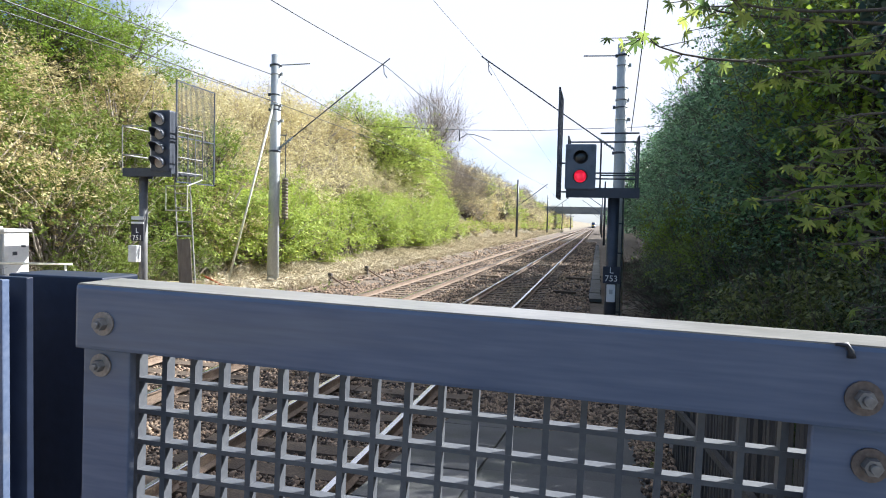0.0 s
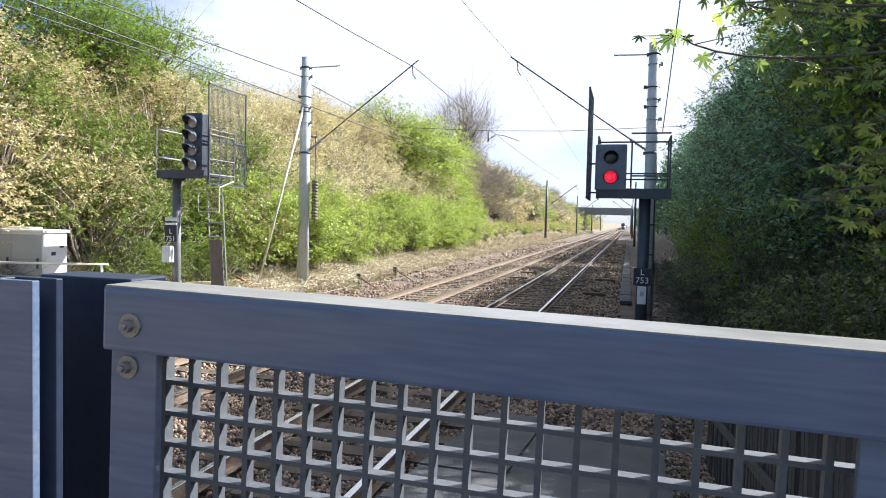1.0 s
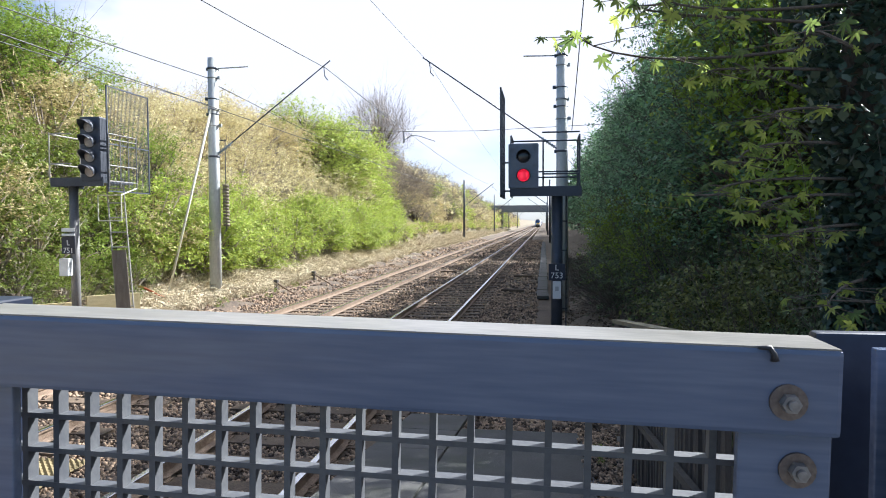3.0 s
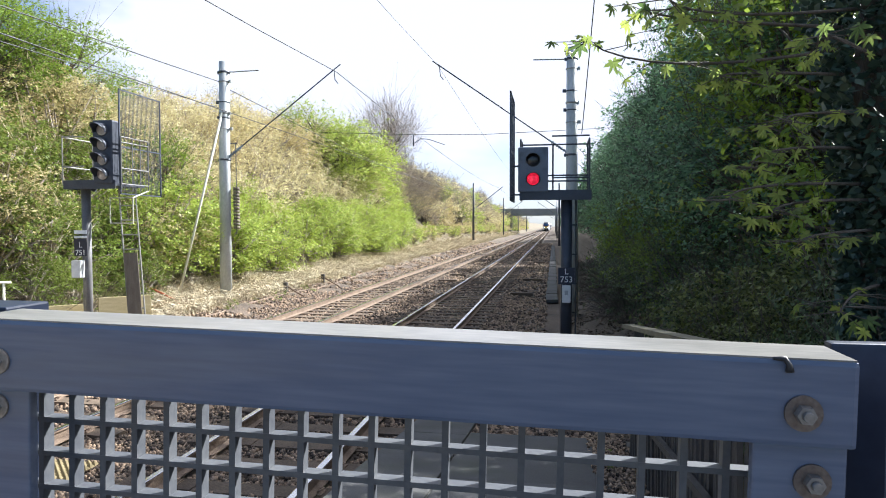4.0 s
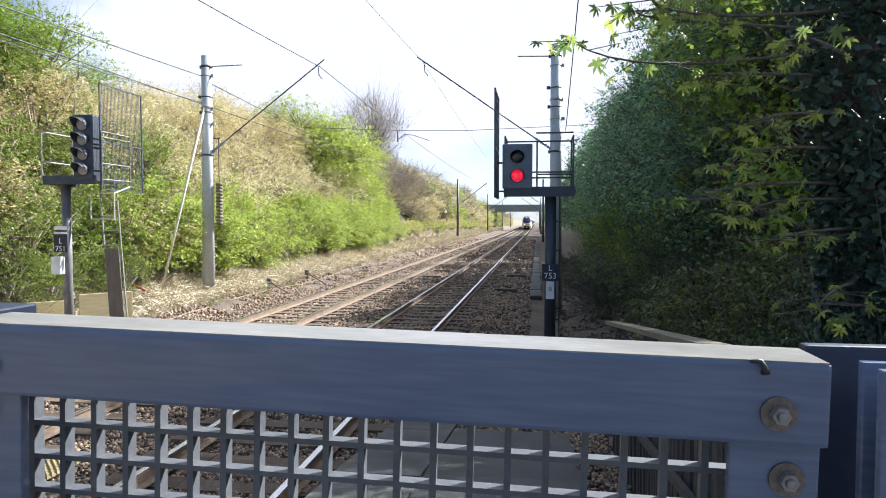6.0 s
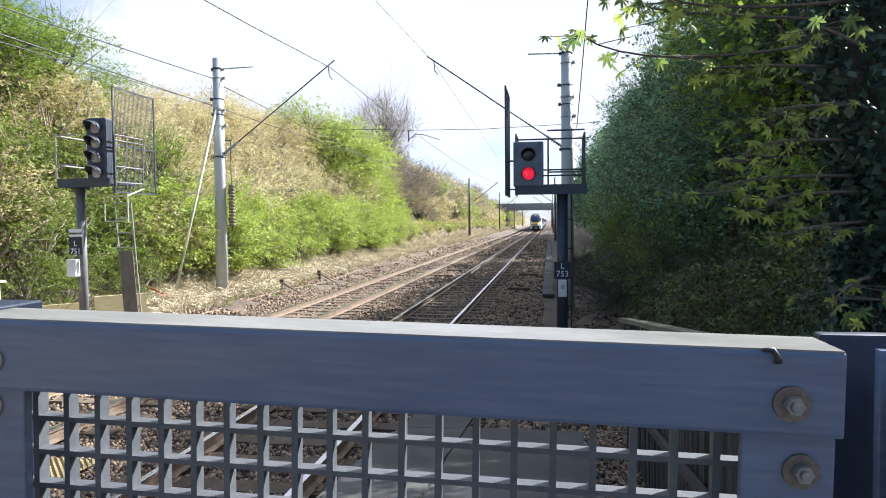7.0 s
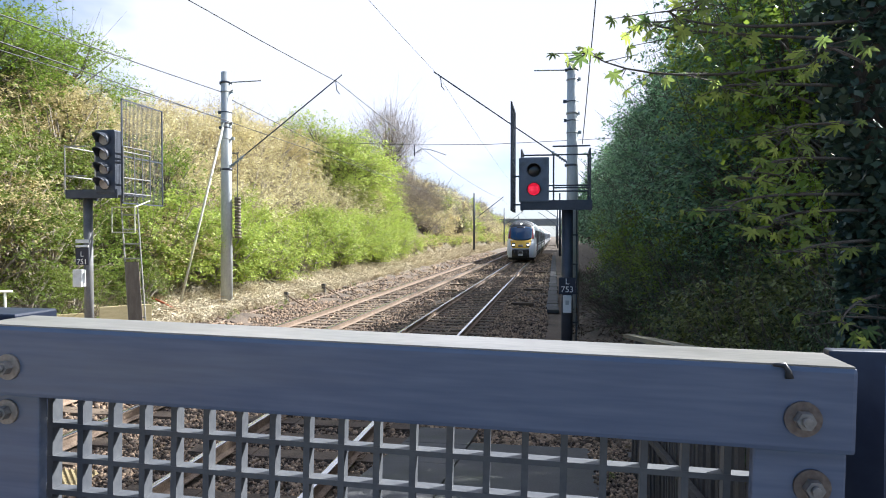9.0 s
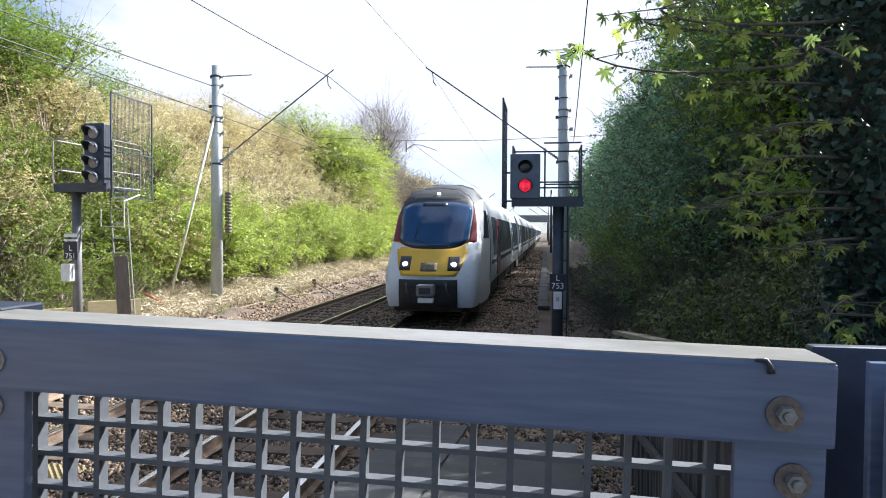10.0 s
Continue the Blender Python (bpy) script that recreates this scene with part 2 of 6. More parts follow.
M_LEAF_IVY = leaf_material("leaf_ivy", (0.02, 0.045, 0.035), (0.08, 0.13, 0.085), 0.2, 0.1, 0.6)
M_LEAF_BANK = leaf_material("leaf_bank_green", (0.09, 0.13, 0.026), (0.28, 0.34, 0.065), 0.42, 0.3)
# Hazel leaves also darkened, carrying shade that the trees don't cast here.
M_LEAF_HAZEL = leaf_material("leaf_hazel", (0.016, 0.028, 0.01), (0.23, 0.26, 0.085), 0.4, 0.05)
M_LEAF_SYC = leaf_material("leaf_sycamore", (0.07, 0.13, 0.045), (0.35, 0.41, 0.09), 0.65, 0.1, 0.4)
M_BLOSSOM = leaf_material("leaf_blossom", (0.42, 0.37, 0.18), (0.82, 0.74, 0.45), 0.35, 0.3)


def ground_material():
    """Ballast between the cesses, dead grass and soil on the banks; the line between them is ragged."""
    m = material("ground_cover", (0.036, 0.028, 0.021), (0.2, 0.15, 0.11), rough=0.95, scale=1.2, fine=26, bump=0.9)
    n, l = m.node_tree.nodes, m.node_tree.links
    b = n["Principled BSDF"]
    ballast = b.inputs["Base Color"].links[0].from_socket
    co, sep, no, ma = n.new("ShaderNodeTexCoord"), n.new("ShaderNodeSeparateXYZ"), n.new("ShaderNodeTexNoise"), n.new("ShaderNodeMath")
    l.new(co.outputs["Object"], sep.inputs[0])
    no.inputs["Scale"].default_value, no.inputs["Detail"].default_value = 0.9, 6
    l.new(co.outputs["Object"], no.inputs["Vector"])
    ma.operation = "MULTIPLY_ADD"
    ma.inputs[1].default_value = 2.2
    l.new(no.outputs["Fac"], ma.inputs[0])
    l.new(sep.outputs["X"], ma.inputs[2])
    left, right = n.new("ShaderNodeMapRange"), n.new("ShaderNodeMapRange")
    left.inputs["From Min"].default_value, left.inputs["From Max"].default_value = -7.9, -8.4
    right.inputs["From Min"].default_value, right.inputs["From Max"].default_value = 1.0, 1.8
    for r in (left, right):
        l.new(ma.outputs[0], r.inputs["Value"])
    straw, soil = n.new("ShaderNodeMix"), n.new("ShaderNodeMix")
    fine = n.new("ShaderNodeTexNoise")
    fine.inputs["Scale"].default_value, fine.inputs["Detail"].default_value = 14, 5
    l.new(co.outputs["Object"], fine.inputs["Vector"])
    for mix, a, c in ((straw, (0.1, 0.082, 0.055, 1), (0.28, 0.235, 0.165, 1)), (soil, (0.05, 0.038, 0.026, 1), (0.2, 0.155, 0.11, 1))):
        mix.data_type = "RGBA"
        mix.inputs["A"].default_value, mix.inputs["B"].default_value = a, c
        l.new(fine.outputs["Fac"], mix.inputs["Factor"])
    m1, m2 = n.new("ShaderNodeMix"), n.new("ShaderNodeMix")
    m1.data_type = m2.data_type = "RGBA"
    l.new(left.outputs["Result"], m1.inputs["Factor"])
    l.new(ballast, m1.inputs["A"])
    l.new(straw.outputs["Result"], m1.inputs["B"])
    l.new(right.outputs["Result"], m2.inputs["Factor"])
    l.new(m1.outputs["Result"], m2.inputs["A"])
    l.new(soil.outputs["Result"], m2.inputs["B"])
    l.new(m2.outputs["Result"], b.inputs["Base Color"])
    return m


M_GROUND = ground_material()


# ---- mesh helpers ----
def box(bm, x0, x1, y0, y1, z0, z1, bevel=0.0):
    v = [bm.verts.new((x, y, z)) for z in (z0, z1) for y in (y0, y1) for x in (x0, x1)]
    f = [bm.faces.new([v[i] for i in q]) for q in ((0, 2, 3, 1), (4, 5, 7, 6), (0, 1, 5, 4), (2, 6, 7, 3), (0, 4, 6, 2), (1, 3, 7, 5))]
    if bevel:
        edges = {e for face in f for e in face.edges}
        bmesh.ops.bevel(bm, geom=list(edges), offset=bevel, segments=2, affect="EDGES", profile=0.6)


def tube(bm, a, b, r0, r1=None, sides=8, caps=True):
    a, b = Vector(a), Vector(b)
    r1 = r0 if r1 is None else r1
    q = (b - a).to_track_quat("Z", "Y")
    rings = []
    for p, r in ((a, r0), (b, r1)):
        rings.append([bm.verts.new(p + q @ Vector((r * math.cos(2 * math.pi * k / sides), r * math.sin(2 * math.pi * k / sides), 0))) for k in range(sides)])
    for k in range(sides):
        f = bm.faces.new((rings[0][k], rings[0][(k + 1) % sides], rings[1][(k + 1) % sides], rings[1][k]))
        f.smooth = sides > 6
    if caps:
        bm.faces.new(list(reversed(rings[0])))
        bm.faces.new(rings[1])


def polytube(bm, points, radii, sides=6):
    """One tube along several points, its radius given at each."""
    rings = []
    for i, p in enumerate(points):
        p = Vector(p)
        ahead = Vector(points[min(i + 1, len(points) - 1)]) - Vector(points[max(i - 1, 0)])
        q = ahead.to_track_quat("Z", "Y")
        r = radii[i] if isinstance(radii, (list, tuple)) else radii
        rings.append([bm.verts.new(p + q @ Vector((r * math.cos(2 * math.pi * k / sides), r * math.sin(2 * math.pi * k / sides), 0))) for k in range(sides)])
    for a, b in zip(rings, rings[1:]):
        for k in range(sides):
            f = bm.faces.new((a[k], a[(k + 1) % sides], b[(k + 1) % sides], b[k]))
            f.smooth = sides > 4
    bm.faces.new(list(reversed(rings[0])))
    bm.faces.new(rings[-1])


def finish(name, bm, mat):
    bmesh.ops.recalc_face_normals(bm, faces=bm.faces)
    me = bpy.data.meshes.new(name)
    bm.to_mesh(me)
    bm.free()
    me.materials.append(mat)
    return me


def part(name, bm, mat, parent=None, label="", at=None):
    ob = new(name, finish(name, bm, mat))
    if parent:
        ob.parent = parent
    if at is not None:
        ob.matrix_basis = at
    if label:
        tagged(ob, label)
    return ob


def quad_mesh(name, verts, faces, mat, smooth=False):
    """A mesh from arrays of corners and of four-cornered faces."""
    me = bpy.data.meshes.new(name)
    me.vertices.add(len(verts))
    me.vertices.foreach_set("co", np.asarray(verts, np.float32).ravel())
    n = len(faces)
    me.loops.add(n * 4)
    me.polygons.add(n)
    me.loops.foreach_set("vertex_index", np.asarray(faces, np.int32).ravel())
    me.polygons.foreach_set("loop_start", np.arange(n, dtype=np.int32) * 4)
    if smooth:
        me.polygons.foreach_set("use_smooth", np.ones(n, bool))
    me.update(calc_edges=True)
    me.validate()
    me.materials.append(mat)
    return me


def writing(text, size, mat, parent, m, name="lettering", label=""):
    """Letters of the built-in font as a thin mesh in the local xz plane, facing -y."""
    cu = bpy.data.curves.new(name, "FONT")
    cu.body, cu.size, cu.align_x, cu.align_y, cu.extrude = text, size, "CENTER", "CENTER", 0.002
    tmp = bpy.data.objects.new(name, cu)
    scene.collection.objects.link(tmp)
    bpy.context.view_layer.update()
    me = bpy.data.meshes.new_from_object(tmp.evaluated_get(bpy.context.evaluated_depsgraph_get()))
    bpy.data.objects.remove(tmp)
    me.materials.clear()
    me.materials.append(mat)
    ob = new(name, me)
    ob.parent = parent
    ob.matrix_basis = m @ pose(0, 0, 0, 90, 0, 0)
    if label:
        tagged(ob, label)
    return ob


def thing(name, x=0, y=0, z=0, rz=0, ry=0, rx=0, **tags):
    ob = new(name)
    ob.matrix_basis = pose(x, y, z, rx, ry, rz)
    return tagged(ob, **tags)


# ---- ground ----
def ramp_z(y):
    return 0.915 if y < 1.2 else max(0.915 - (y - 1.2) / 8.0, 0.18)


def ground_z(x, y):
    """The formation is flat; a cutting slope climbs on both sides."""
    base = np.interp(x, [-400, -60, -26, -18.5, -16.0, -13.2, -11.4, -10.2, -9.2, -8.5, -7.9, -1.2, -0.4, 0.8, 2.0, 4.0, 9.0, 14.0, 60, 400],
                     [9, 9, 8.8, 7.6, 5.9, 2.6, 0.75, 0.28, 0.02, -0.14, -0.215, -0.215, -0.24, -0.25, -0.1, 0.5, 2.6, 3.5, 4, 4])
    fade = np.interp(y, [-60, 14, 24, 42, 120, 180, 420], [0.62, 0.66, 0.8, 1.0, 1.0, 0.75, 0.6])
    keep = np.where(base > 0, base * fade, base)
    return keep


def build_ground():
    xs = np.unique(np.concatenate([np.linspace(-400, -40, 10), np.linspace(-40, -18, 12), np.linspace(-18, 5, 70), np.linspace(5, 40, 20), np.linspace(40, 400, 10)]))
    ys = np.unique(np.concatenate([np.linspace(-60, 0, 12), np.linspace(0, 60, 80), np.linspace(60, 200, 60), np.linspace(200, 1500, 40)]))
    rng = np.random.default_rng(4)
    X, Y = np.meshgrid(xs, ys)
    Z = ground_z(X, Y)
    rough = np.where((X < -8.4) | (X > 0.9), 0.07, 0.012)
    Z = Z + rng.normal(0, 1, Z.shape) * rough
    V = np.stack([X, Y, Z], -1).reshape(-1, 3)
    w = len(xs)
    idx = np.arange(len(V)).reshape(len(ys), w)
    F = np.stack([idx[:-1, :-1], idx[:-1, 1:], idx[1:, 1:], idx[1:, :-1]], -1).reshape(-1, 4)
    ob = new("ground", quad_mesh("ground", V, F, M_GROUND, True))
    tagged(ob, "brown ballast bed with dead grass and soil on the banks", "ground", kind="structure")


build_ground()


# ---- tracks ----
RAIL = [(-0.07, -0.159), (0.07, -0.159), (0.07, -0.148), (0.012, -0.125), (0.010, -0.045), (0.035, -0.035), (0.036, -0.012), (-0.036, -0.012), (-0.035, -0.035), (-0.010, -0.045), (-0.012, -0.125), (-0.07, -0.148)]
HEAD = [(-0.036, -0.0125), (0.036, -0.0125), (0.034, -0.003), (0.026, 0.0), (-0.026, 0.0), (-0.034, -0.003)]


def extrude_y(bm, outline, y0, y1, steps=1):
    rings = [[bm.verts.new((x, y0 + (y1 - y0) * k / steps, z)) for x, z in outline] for k in range(steps + 1)]
    n = len(outline)
    for a, b in zip(rings, rings[1:]):
        for i in range(n):
            bm.faces.new((a[i], a[(i + 1) % n], b[(i + 1) % n], b[i]))
    bm.faces.new(list(reversed(rings[0])))
    bm.faces.new(rings[-1])


def sleeper_mesh():
    bm = bmesh.new()
    for x0, x1, z in ((-1.25, -0.45, -0.162), (0.45, 1.25, -0.162), (-0.45, 0.45, -0.17)):
        box(bm, x0, x1, -0.13, 0.13, -0.36, z)
    return finish("sleeper", bm, M_SLEEPER)


def clip_mesh():
    bm = bmesh.new()
    box(bm, -0.12, 0.12, -0.07, 0.07, -0.165, -0.15)
    for s in (-1, 1):
        polytube(bm, [(s * 0.06, -0.04, -0.142), (s * 0.1, -0.035, -0.115), (s * 0.11, 0.03, -0.12), (s * 0.06, 0.045, -0.14)], 0.009, 5)
    return finish("rail_clip", bm, M_RUST)


def build_track(xc, label):
    track = thing("railway_track", xc, 0, 0, label=label, category="railway track", group="railway tracks")
    for s in (-1, 1):
        bm = bmesh.new()
        extrude_y(bm, [(x + s * 0.7535, z) for x, z in RAIL], -12, 900)
        rail = part("rail", bm, M_RUST, track, "rusty steel rail with a bright running top")
        bm = bmesh.new()
        extrude_y(bm, [(x + s * 0.7535, z) for x, z in HEAD], -12, 900)
        part("rail_head", bm, M_RAILTOP, rail, "polished running surface")
    me, clip = SLEEPER, CLIP
    for k in range(-10, 100):
        y = 1.4 + 0.65 * k
        ob = new("sleeper", me)
        ob.parent = track
        ob.matrix_basis = pose(random.uniform(-0.02, 0.02), y, random.uniform(-0.012, 0.004), 0, 0, random.uniform(-0.6, 0.6))
        if 0 <= k < 22:
            for s in (-1, 1):
                c = new("rail_clip", clip)
                c.parent = ob
                c.matrix_basis = pose(s * 0.7535, 0, 0)
    bm = bmesh.new()
    for k in range(100, 520):
        y = 1.4 + 0.65 * k
        box(bm, -1.25, 1.25, y - 0.13, y + 0.13, -0.3, -0.17)
    tagged(part("far_sleeper", bm, M_SLEEPER, track), kind="stuff")


SLEEPER, CLIP = sleeper_mesh(), clip_mesh()
X_NEAR, X_FAR = -3.03, -6.53
build_track(X_NEAR, "near railway track of steel rails on concrete sleepers, shaded by trees")
build_track(X_FAR, "far railway track with sunlit rusty rails on concrete sleepers")


def build_ballast():
    """Loose stones, thick near the platform end and thinner along the line."""
    rng = np.random.default_rng(7)
    pts = []
    for y0, y1, dens, size in ((2.5, 8, 900, 0.019), (8, 14, 380, 0.025), (14, 24, 210, 0.027), (24, 48, 45, 0.04), (48, 95, 9, 0.075)):
        n = int((y1 - y0) * 9.6 * dens)
        x, y = rng.uniform(-10.0, -0.2, n), rng.uniform(y0, y1, n)
        keep = np.ones(n, bool)
        for c in (X_NEAR, X_FAR):
            on = (np.abs(x - c) < 1.25) & (np.abs(((y - 1.4 + 0.325) % 0.65) - 0.325) < 0.12)
            keep &= ~(on & (rng.random(n) > (0.05 if c == X_NEAR else 0.4)))
            for s in (-1, 1):
                keep &= np.abs(x - c - s * 0.7535) > 0.09
        keep &= ~((x > -1.65) & (y < 7.2))
        x, y = x[keep], y[keep]
        pts.append(np.stack([x, y, ground_z(x, y) + rng.uniform(-0.01, 0.022, len(x)), size * rng.uniform(0.6, 1.45, len(x))], -1))
    n = int(5.5 * 5 * 500)
    x, y = rng.uniform(-1.6, 1.2, n), rng.uniform(6.9, 12.0, n)
    pts.append(np.stack([x, y, ground_z(x, y) + rng.uniform(-0.01, 0.03, n), 0.026 * rng.uniform(0.6, 1.4, n)], -1))
    n = 5200
    x, y = rng.uniform(0.44, 0.72, n), rng.uniform(1.5, 6.9, n)
    x -= rng.uniform(0, 0.12, n) * (y > 4)
    pts.append(np.stack([x, y, np.array([ramp_z(v) for v in y]) + rng.uniform(-0.02, 0.015, n), 0.0125 * rng.uniform(0.6, 1.4, n)], -1))
    P = np.concatenate(pts)
    cube = np.array([(x, y, z) for z in (-1, 1) for y in (-1, 1) for x in (-1, 1)], float)
    q = np.array([(0, 2, 3, 1), (4, 5, 7, 6), (0, 1, 5, 4), (2, 6, 7, 3), (0, 4, 6, 2), (1, 3, 7, 5)])
    n = len(P)
    C = cube[None] * rng.uniform(0.45, 1.1, (n, 8, 3))
    a = rng.normal(0, 1, (n, 4))
    a /= np.linalg.norm(a, axis=1, keepdims=True)
    w, i, j, k = a.T
    R = np.stack([1 - 2 * (j * j + k * k), 2 * (i * j - k * w), 2 * (i * k + j * w), 2 * (i * j + k * w), 1 - 2 * (i * i + k * k), 2 * (j * k - i * w),
                  2 * (i * k - j * w), 2 * (j * k + i * w), 1 - 2 * (i * i + j * j)], -1).reshape(n, 3, 3)
    V = np.einsum("nab,nvb->nva", R, C) * P[:, None, 3:4] + P[:, None, :3]
    F = q[None] + (np.arange(n) * 8)[:, None, None]
    ob = new("ballast_stones", quad_mesh("ballast_stones", V.reshape(-1, 3), F.reshape(-1, 4), M_STONE))
    tagged(ob, "loose brown and grey ballast stones round the sleepers", "ballast", kind="stuff")


build_ballast()


# ---- platform end: ramp, gate, barriers, fence ----
def build_platform():
    root = thing("platform_ramp", 0, 0, 0, label="worn grey concrete platform ramp with slab joints", category="platform", kind="structure")
    bm = bmesh.new()
    outline = [(1.1975, -0.3), (1.1975, 0.895), (1.2, 0.895), (6.9, 0.175), (6.9, -0.3)]
    rings = [[bm.verts.new((x, y, z)) for y, z in outline] for x in (-1.5, 0.95)]
    n = len(outline)
    for i in range(n):
        bm.faces.new((rings[0][i], rings[0][(i + 1) % n], rings[1][(i + 1) % n], rings[1][i]))
    bm.faces.new(rings[0])
    bm.faces.new(list(reversed(rings[1])))
    part("ramp_core", bm, M_SLAB, root)
    bm = bmesh.new()
    box(bm, -1.5, 2.2, -6.0, 1.195, -0.3, 0.869)
    part("platform_core", bm, M_SLAB, root)
    tilt = -math.degrees(math.atan(1 / 8.0))
    for x0, x1, step in ((-1.56, -0.87, 0.92), (-0.865, 0.44, 1.9)):
        bm = bmesh.new()
        box(bm, x0 + 0.005, x1 - 0.005, 0.006, step - 0.006, -0.04, 0.0, 0.004)
        me = finish("paving_slab", bm, M_SLAB)
        s = 0.0
        while s < 5.6:
            y = 1.2 + s * math.cos(radians(tilt))
            ob = new("paving_slab", me)
            ob.parent = root
            ob.matrix_basis = pose(random.uniform(-0.004, 0.004), y, 0.915 + s * math.sin(radians(tilt)) + random.uniform(-0.006, 0.004), tilt, random.uniform(-0.4, 0.4), random.uniform(-0.3, 0.3))
            s += step
    bm = bmesh.new()
    box(bm, -1.56, 2.2, -6, 1.195, 0.87, 0.915)
    part("platform_surface", bm, M_SLAB, root)


build_platform()


def washer_bolt(parent, u, v, y, r=0.02, mat=None, label="rust-stained washer and hexagon bolt"):
    bm = bmesh.new()
    tube(bm, (0, 0, 0), (0, -0.004, 0), r, sides=20)
    bolt = part("bolt", bm, mat or M_ZINC, parent, label, pose(u, y, v))
    bm = bmesh.new()
    tube(bm, (0, -0.004, 0), (0, -0.015, 0), r * 0.55, r * 0.52, sides=6)
    tube(bm, (0, -0.015, 0), (0, -0.021, 0), r * 0.3, r * 0.26, sides=10)
    part("bolt_head", bm, M_BOLT, bolt)


PITCH = 0.0512


def barrier_panel(root, u0, u1, top, bottom, stile_l, stile_r, first_bar=None, first_row=None, deep=0.028):
    """A frame of box sections with a square grating in it, in the root's space: x along, y away, z up."""
    bm = bmesh.new()
    box(bm, u0, u1, 0, 0.1, top - 0.1, top, 0.006)
    rail = part("top_rail", bm, M_GATE, root, "grey-blue box section")
    # Thin pale sheet on the rail, its colour standing in for direct sun.
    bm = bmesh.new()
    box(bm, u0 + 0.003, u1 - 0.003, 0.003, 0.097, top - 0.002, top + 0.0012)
    part("sunlit_top", bm, M_GATETOP, rail, "dusty upper face with sunlight put into its colour")
    for a, b in (stile_l, stile_r):
        bm = bmesh.new()
        box(bm, a, b, 0.012, deep, bottom, top - 0.1005, 0.003)
        part("stile", bm, M_GATE, root)
    bm = bmesh.new()
    box(bm, stile_l[1] + 0.001, stile_r[0] - 0.001, 0.014, 0.092, bottom, bottom + 0.09, 0.004)
    part("bottom_rail", bm, M_GATE, root)
    a, b = stile_l[0] + 0.004, stile_r[1] - 0.004
    x = first_bar if first_bar is not None else a + PITCH * 0.6
    y0, y1 = 0.072, 0.094
    bm = bmesh.new()
    while x < b:
        v = [bm.verts.new(p) for p in ((x - 0.0046, y0, bottom), (x + 0.0046, y0, bottom), (x + 0.0034, y1, bottom), (x - 0.0034, y1, bottom),
                                       (x - 0.0046, y0, top - 0.101), (x + 0.0046, y0, top - 0.101), (x + 0.0034, y1, top - 0.101), (x - 0.0034, y1, top - 0.101))]
        for q in ((0, 1, 5, 4), (1, 2, 6, 5), (2, 3, 7, 6), (3, 0, 4, 7)):
            bm.faces.new([v[i] for i in q])
        x += PITCH
    z = first_row if first_row is not None else top - 0.1 - PITCH * 0.4
    while z > bottom + 0.05:
        v = [bm.verts.new(p) for p in ((a, y0 - 0.0006, z - 0.0038), (a, y0 - 0.0006, z + 0.0038), (a, y1 + 0.0006, z + 0.003), (a, y1 + 0.0006, z - 0.003),
                                       (b, y0 - 0.0006, z - 0.0038), (b, y0 - 0.0006, z + 0.0038), (b, y1 + 0.0006, z + 0.003), (b, y1 + 0.0006, z - 0.003))]
        for q in ((0, 1, 5, 4), (1, 2, 6, 5), (2, 3, 7, 6), (3, 0, 4, 7)):
            bm.faces.new([v[i] for i in q])
        z -= PITCH
    part("grating", bm, M_MESH, root, "square moulded grating, pale on its sunlit sides")


def build_gate():
    gate = thing("platform_gate", -0.2375, 0.8, 2.2495, ry=1.25, label="grey-blue moulded gate with square grating and bolted corners", category="gate")
    barrier_panel(gate, -0.575, 0.575, 0.0, -1.22, (-0.568, -0.484), (0.468, 0.57), first_bar=-0.5175, first_row=-0.160)
    washer_bolt(gate, -0.522, -0.0575, 0.0, 0.0182, M_WASHER, "pale zinc washer and hexagon bolt")
    washer_bolt(gate, -0.5345, -0.125, 0.012, 0.0178, M_WASHER, "pale zinc washer and hexagon bolt")
    washer_bolt(gate, 0.5165, -0.0605, 0.0, 0.0205)
    washer_bolt(gate, 0.533, -0.142, 0.012, 0.0205)
    bm = bmesh.new()
    polytube(bm, [(0.482, -0.003, 0.0005), (0.494, -0.003, 0.0008), (0.499, -0.003, -0.006), (0.5, -0.003, -0.014)], [0.002, 0.0035, 0.0035, 0.005], 6)
    part("tar_blob", bm, M_BLACK, gate, "small black drip")


build_gate()


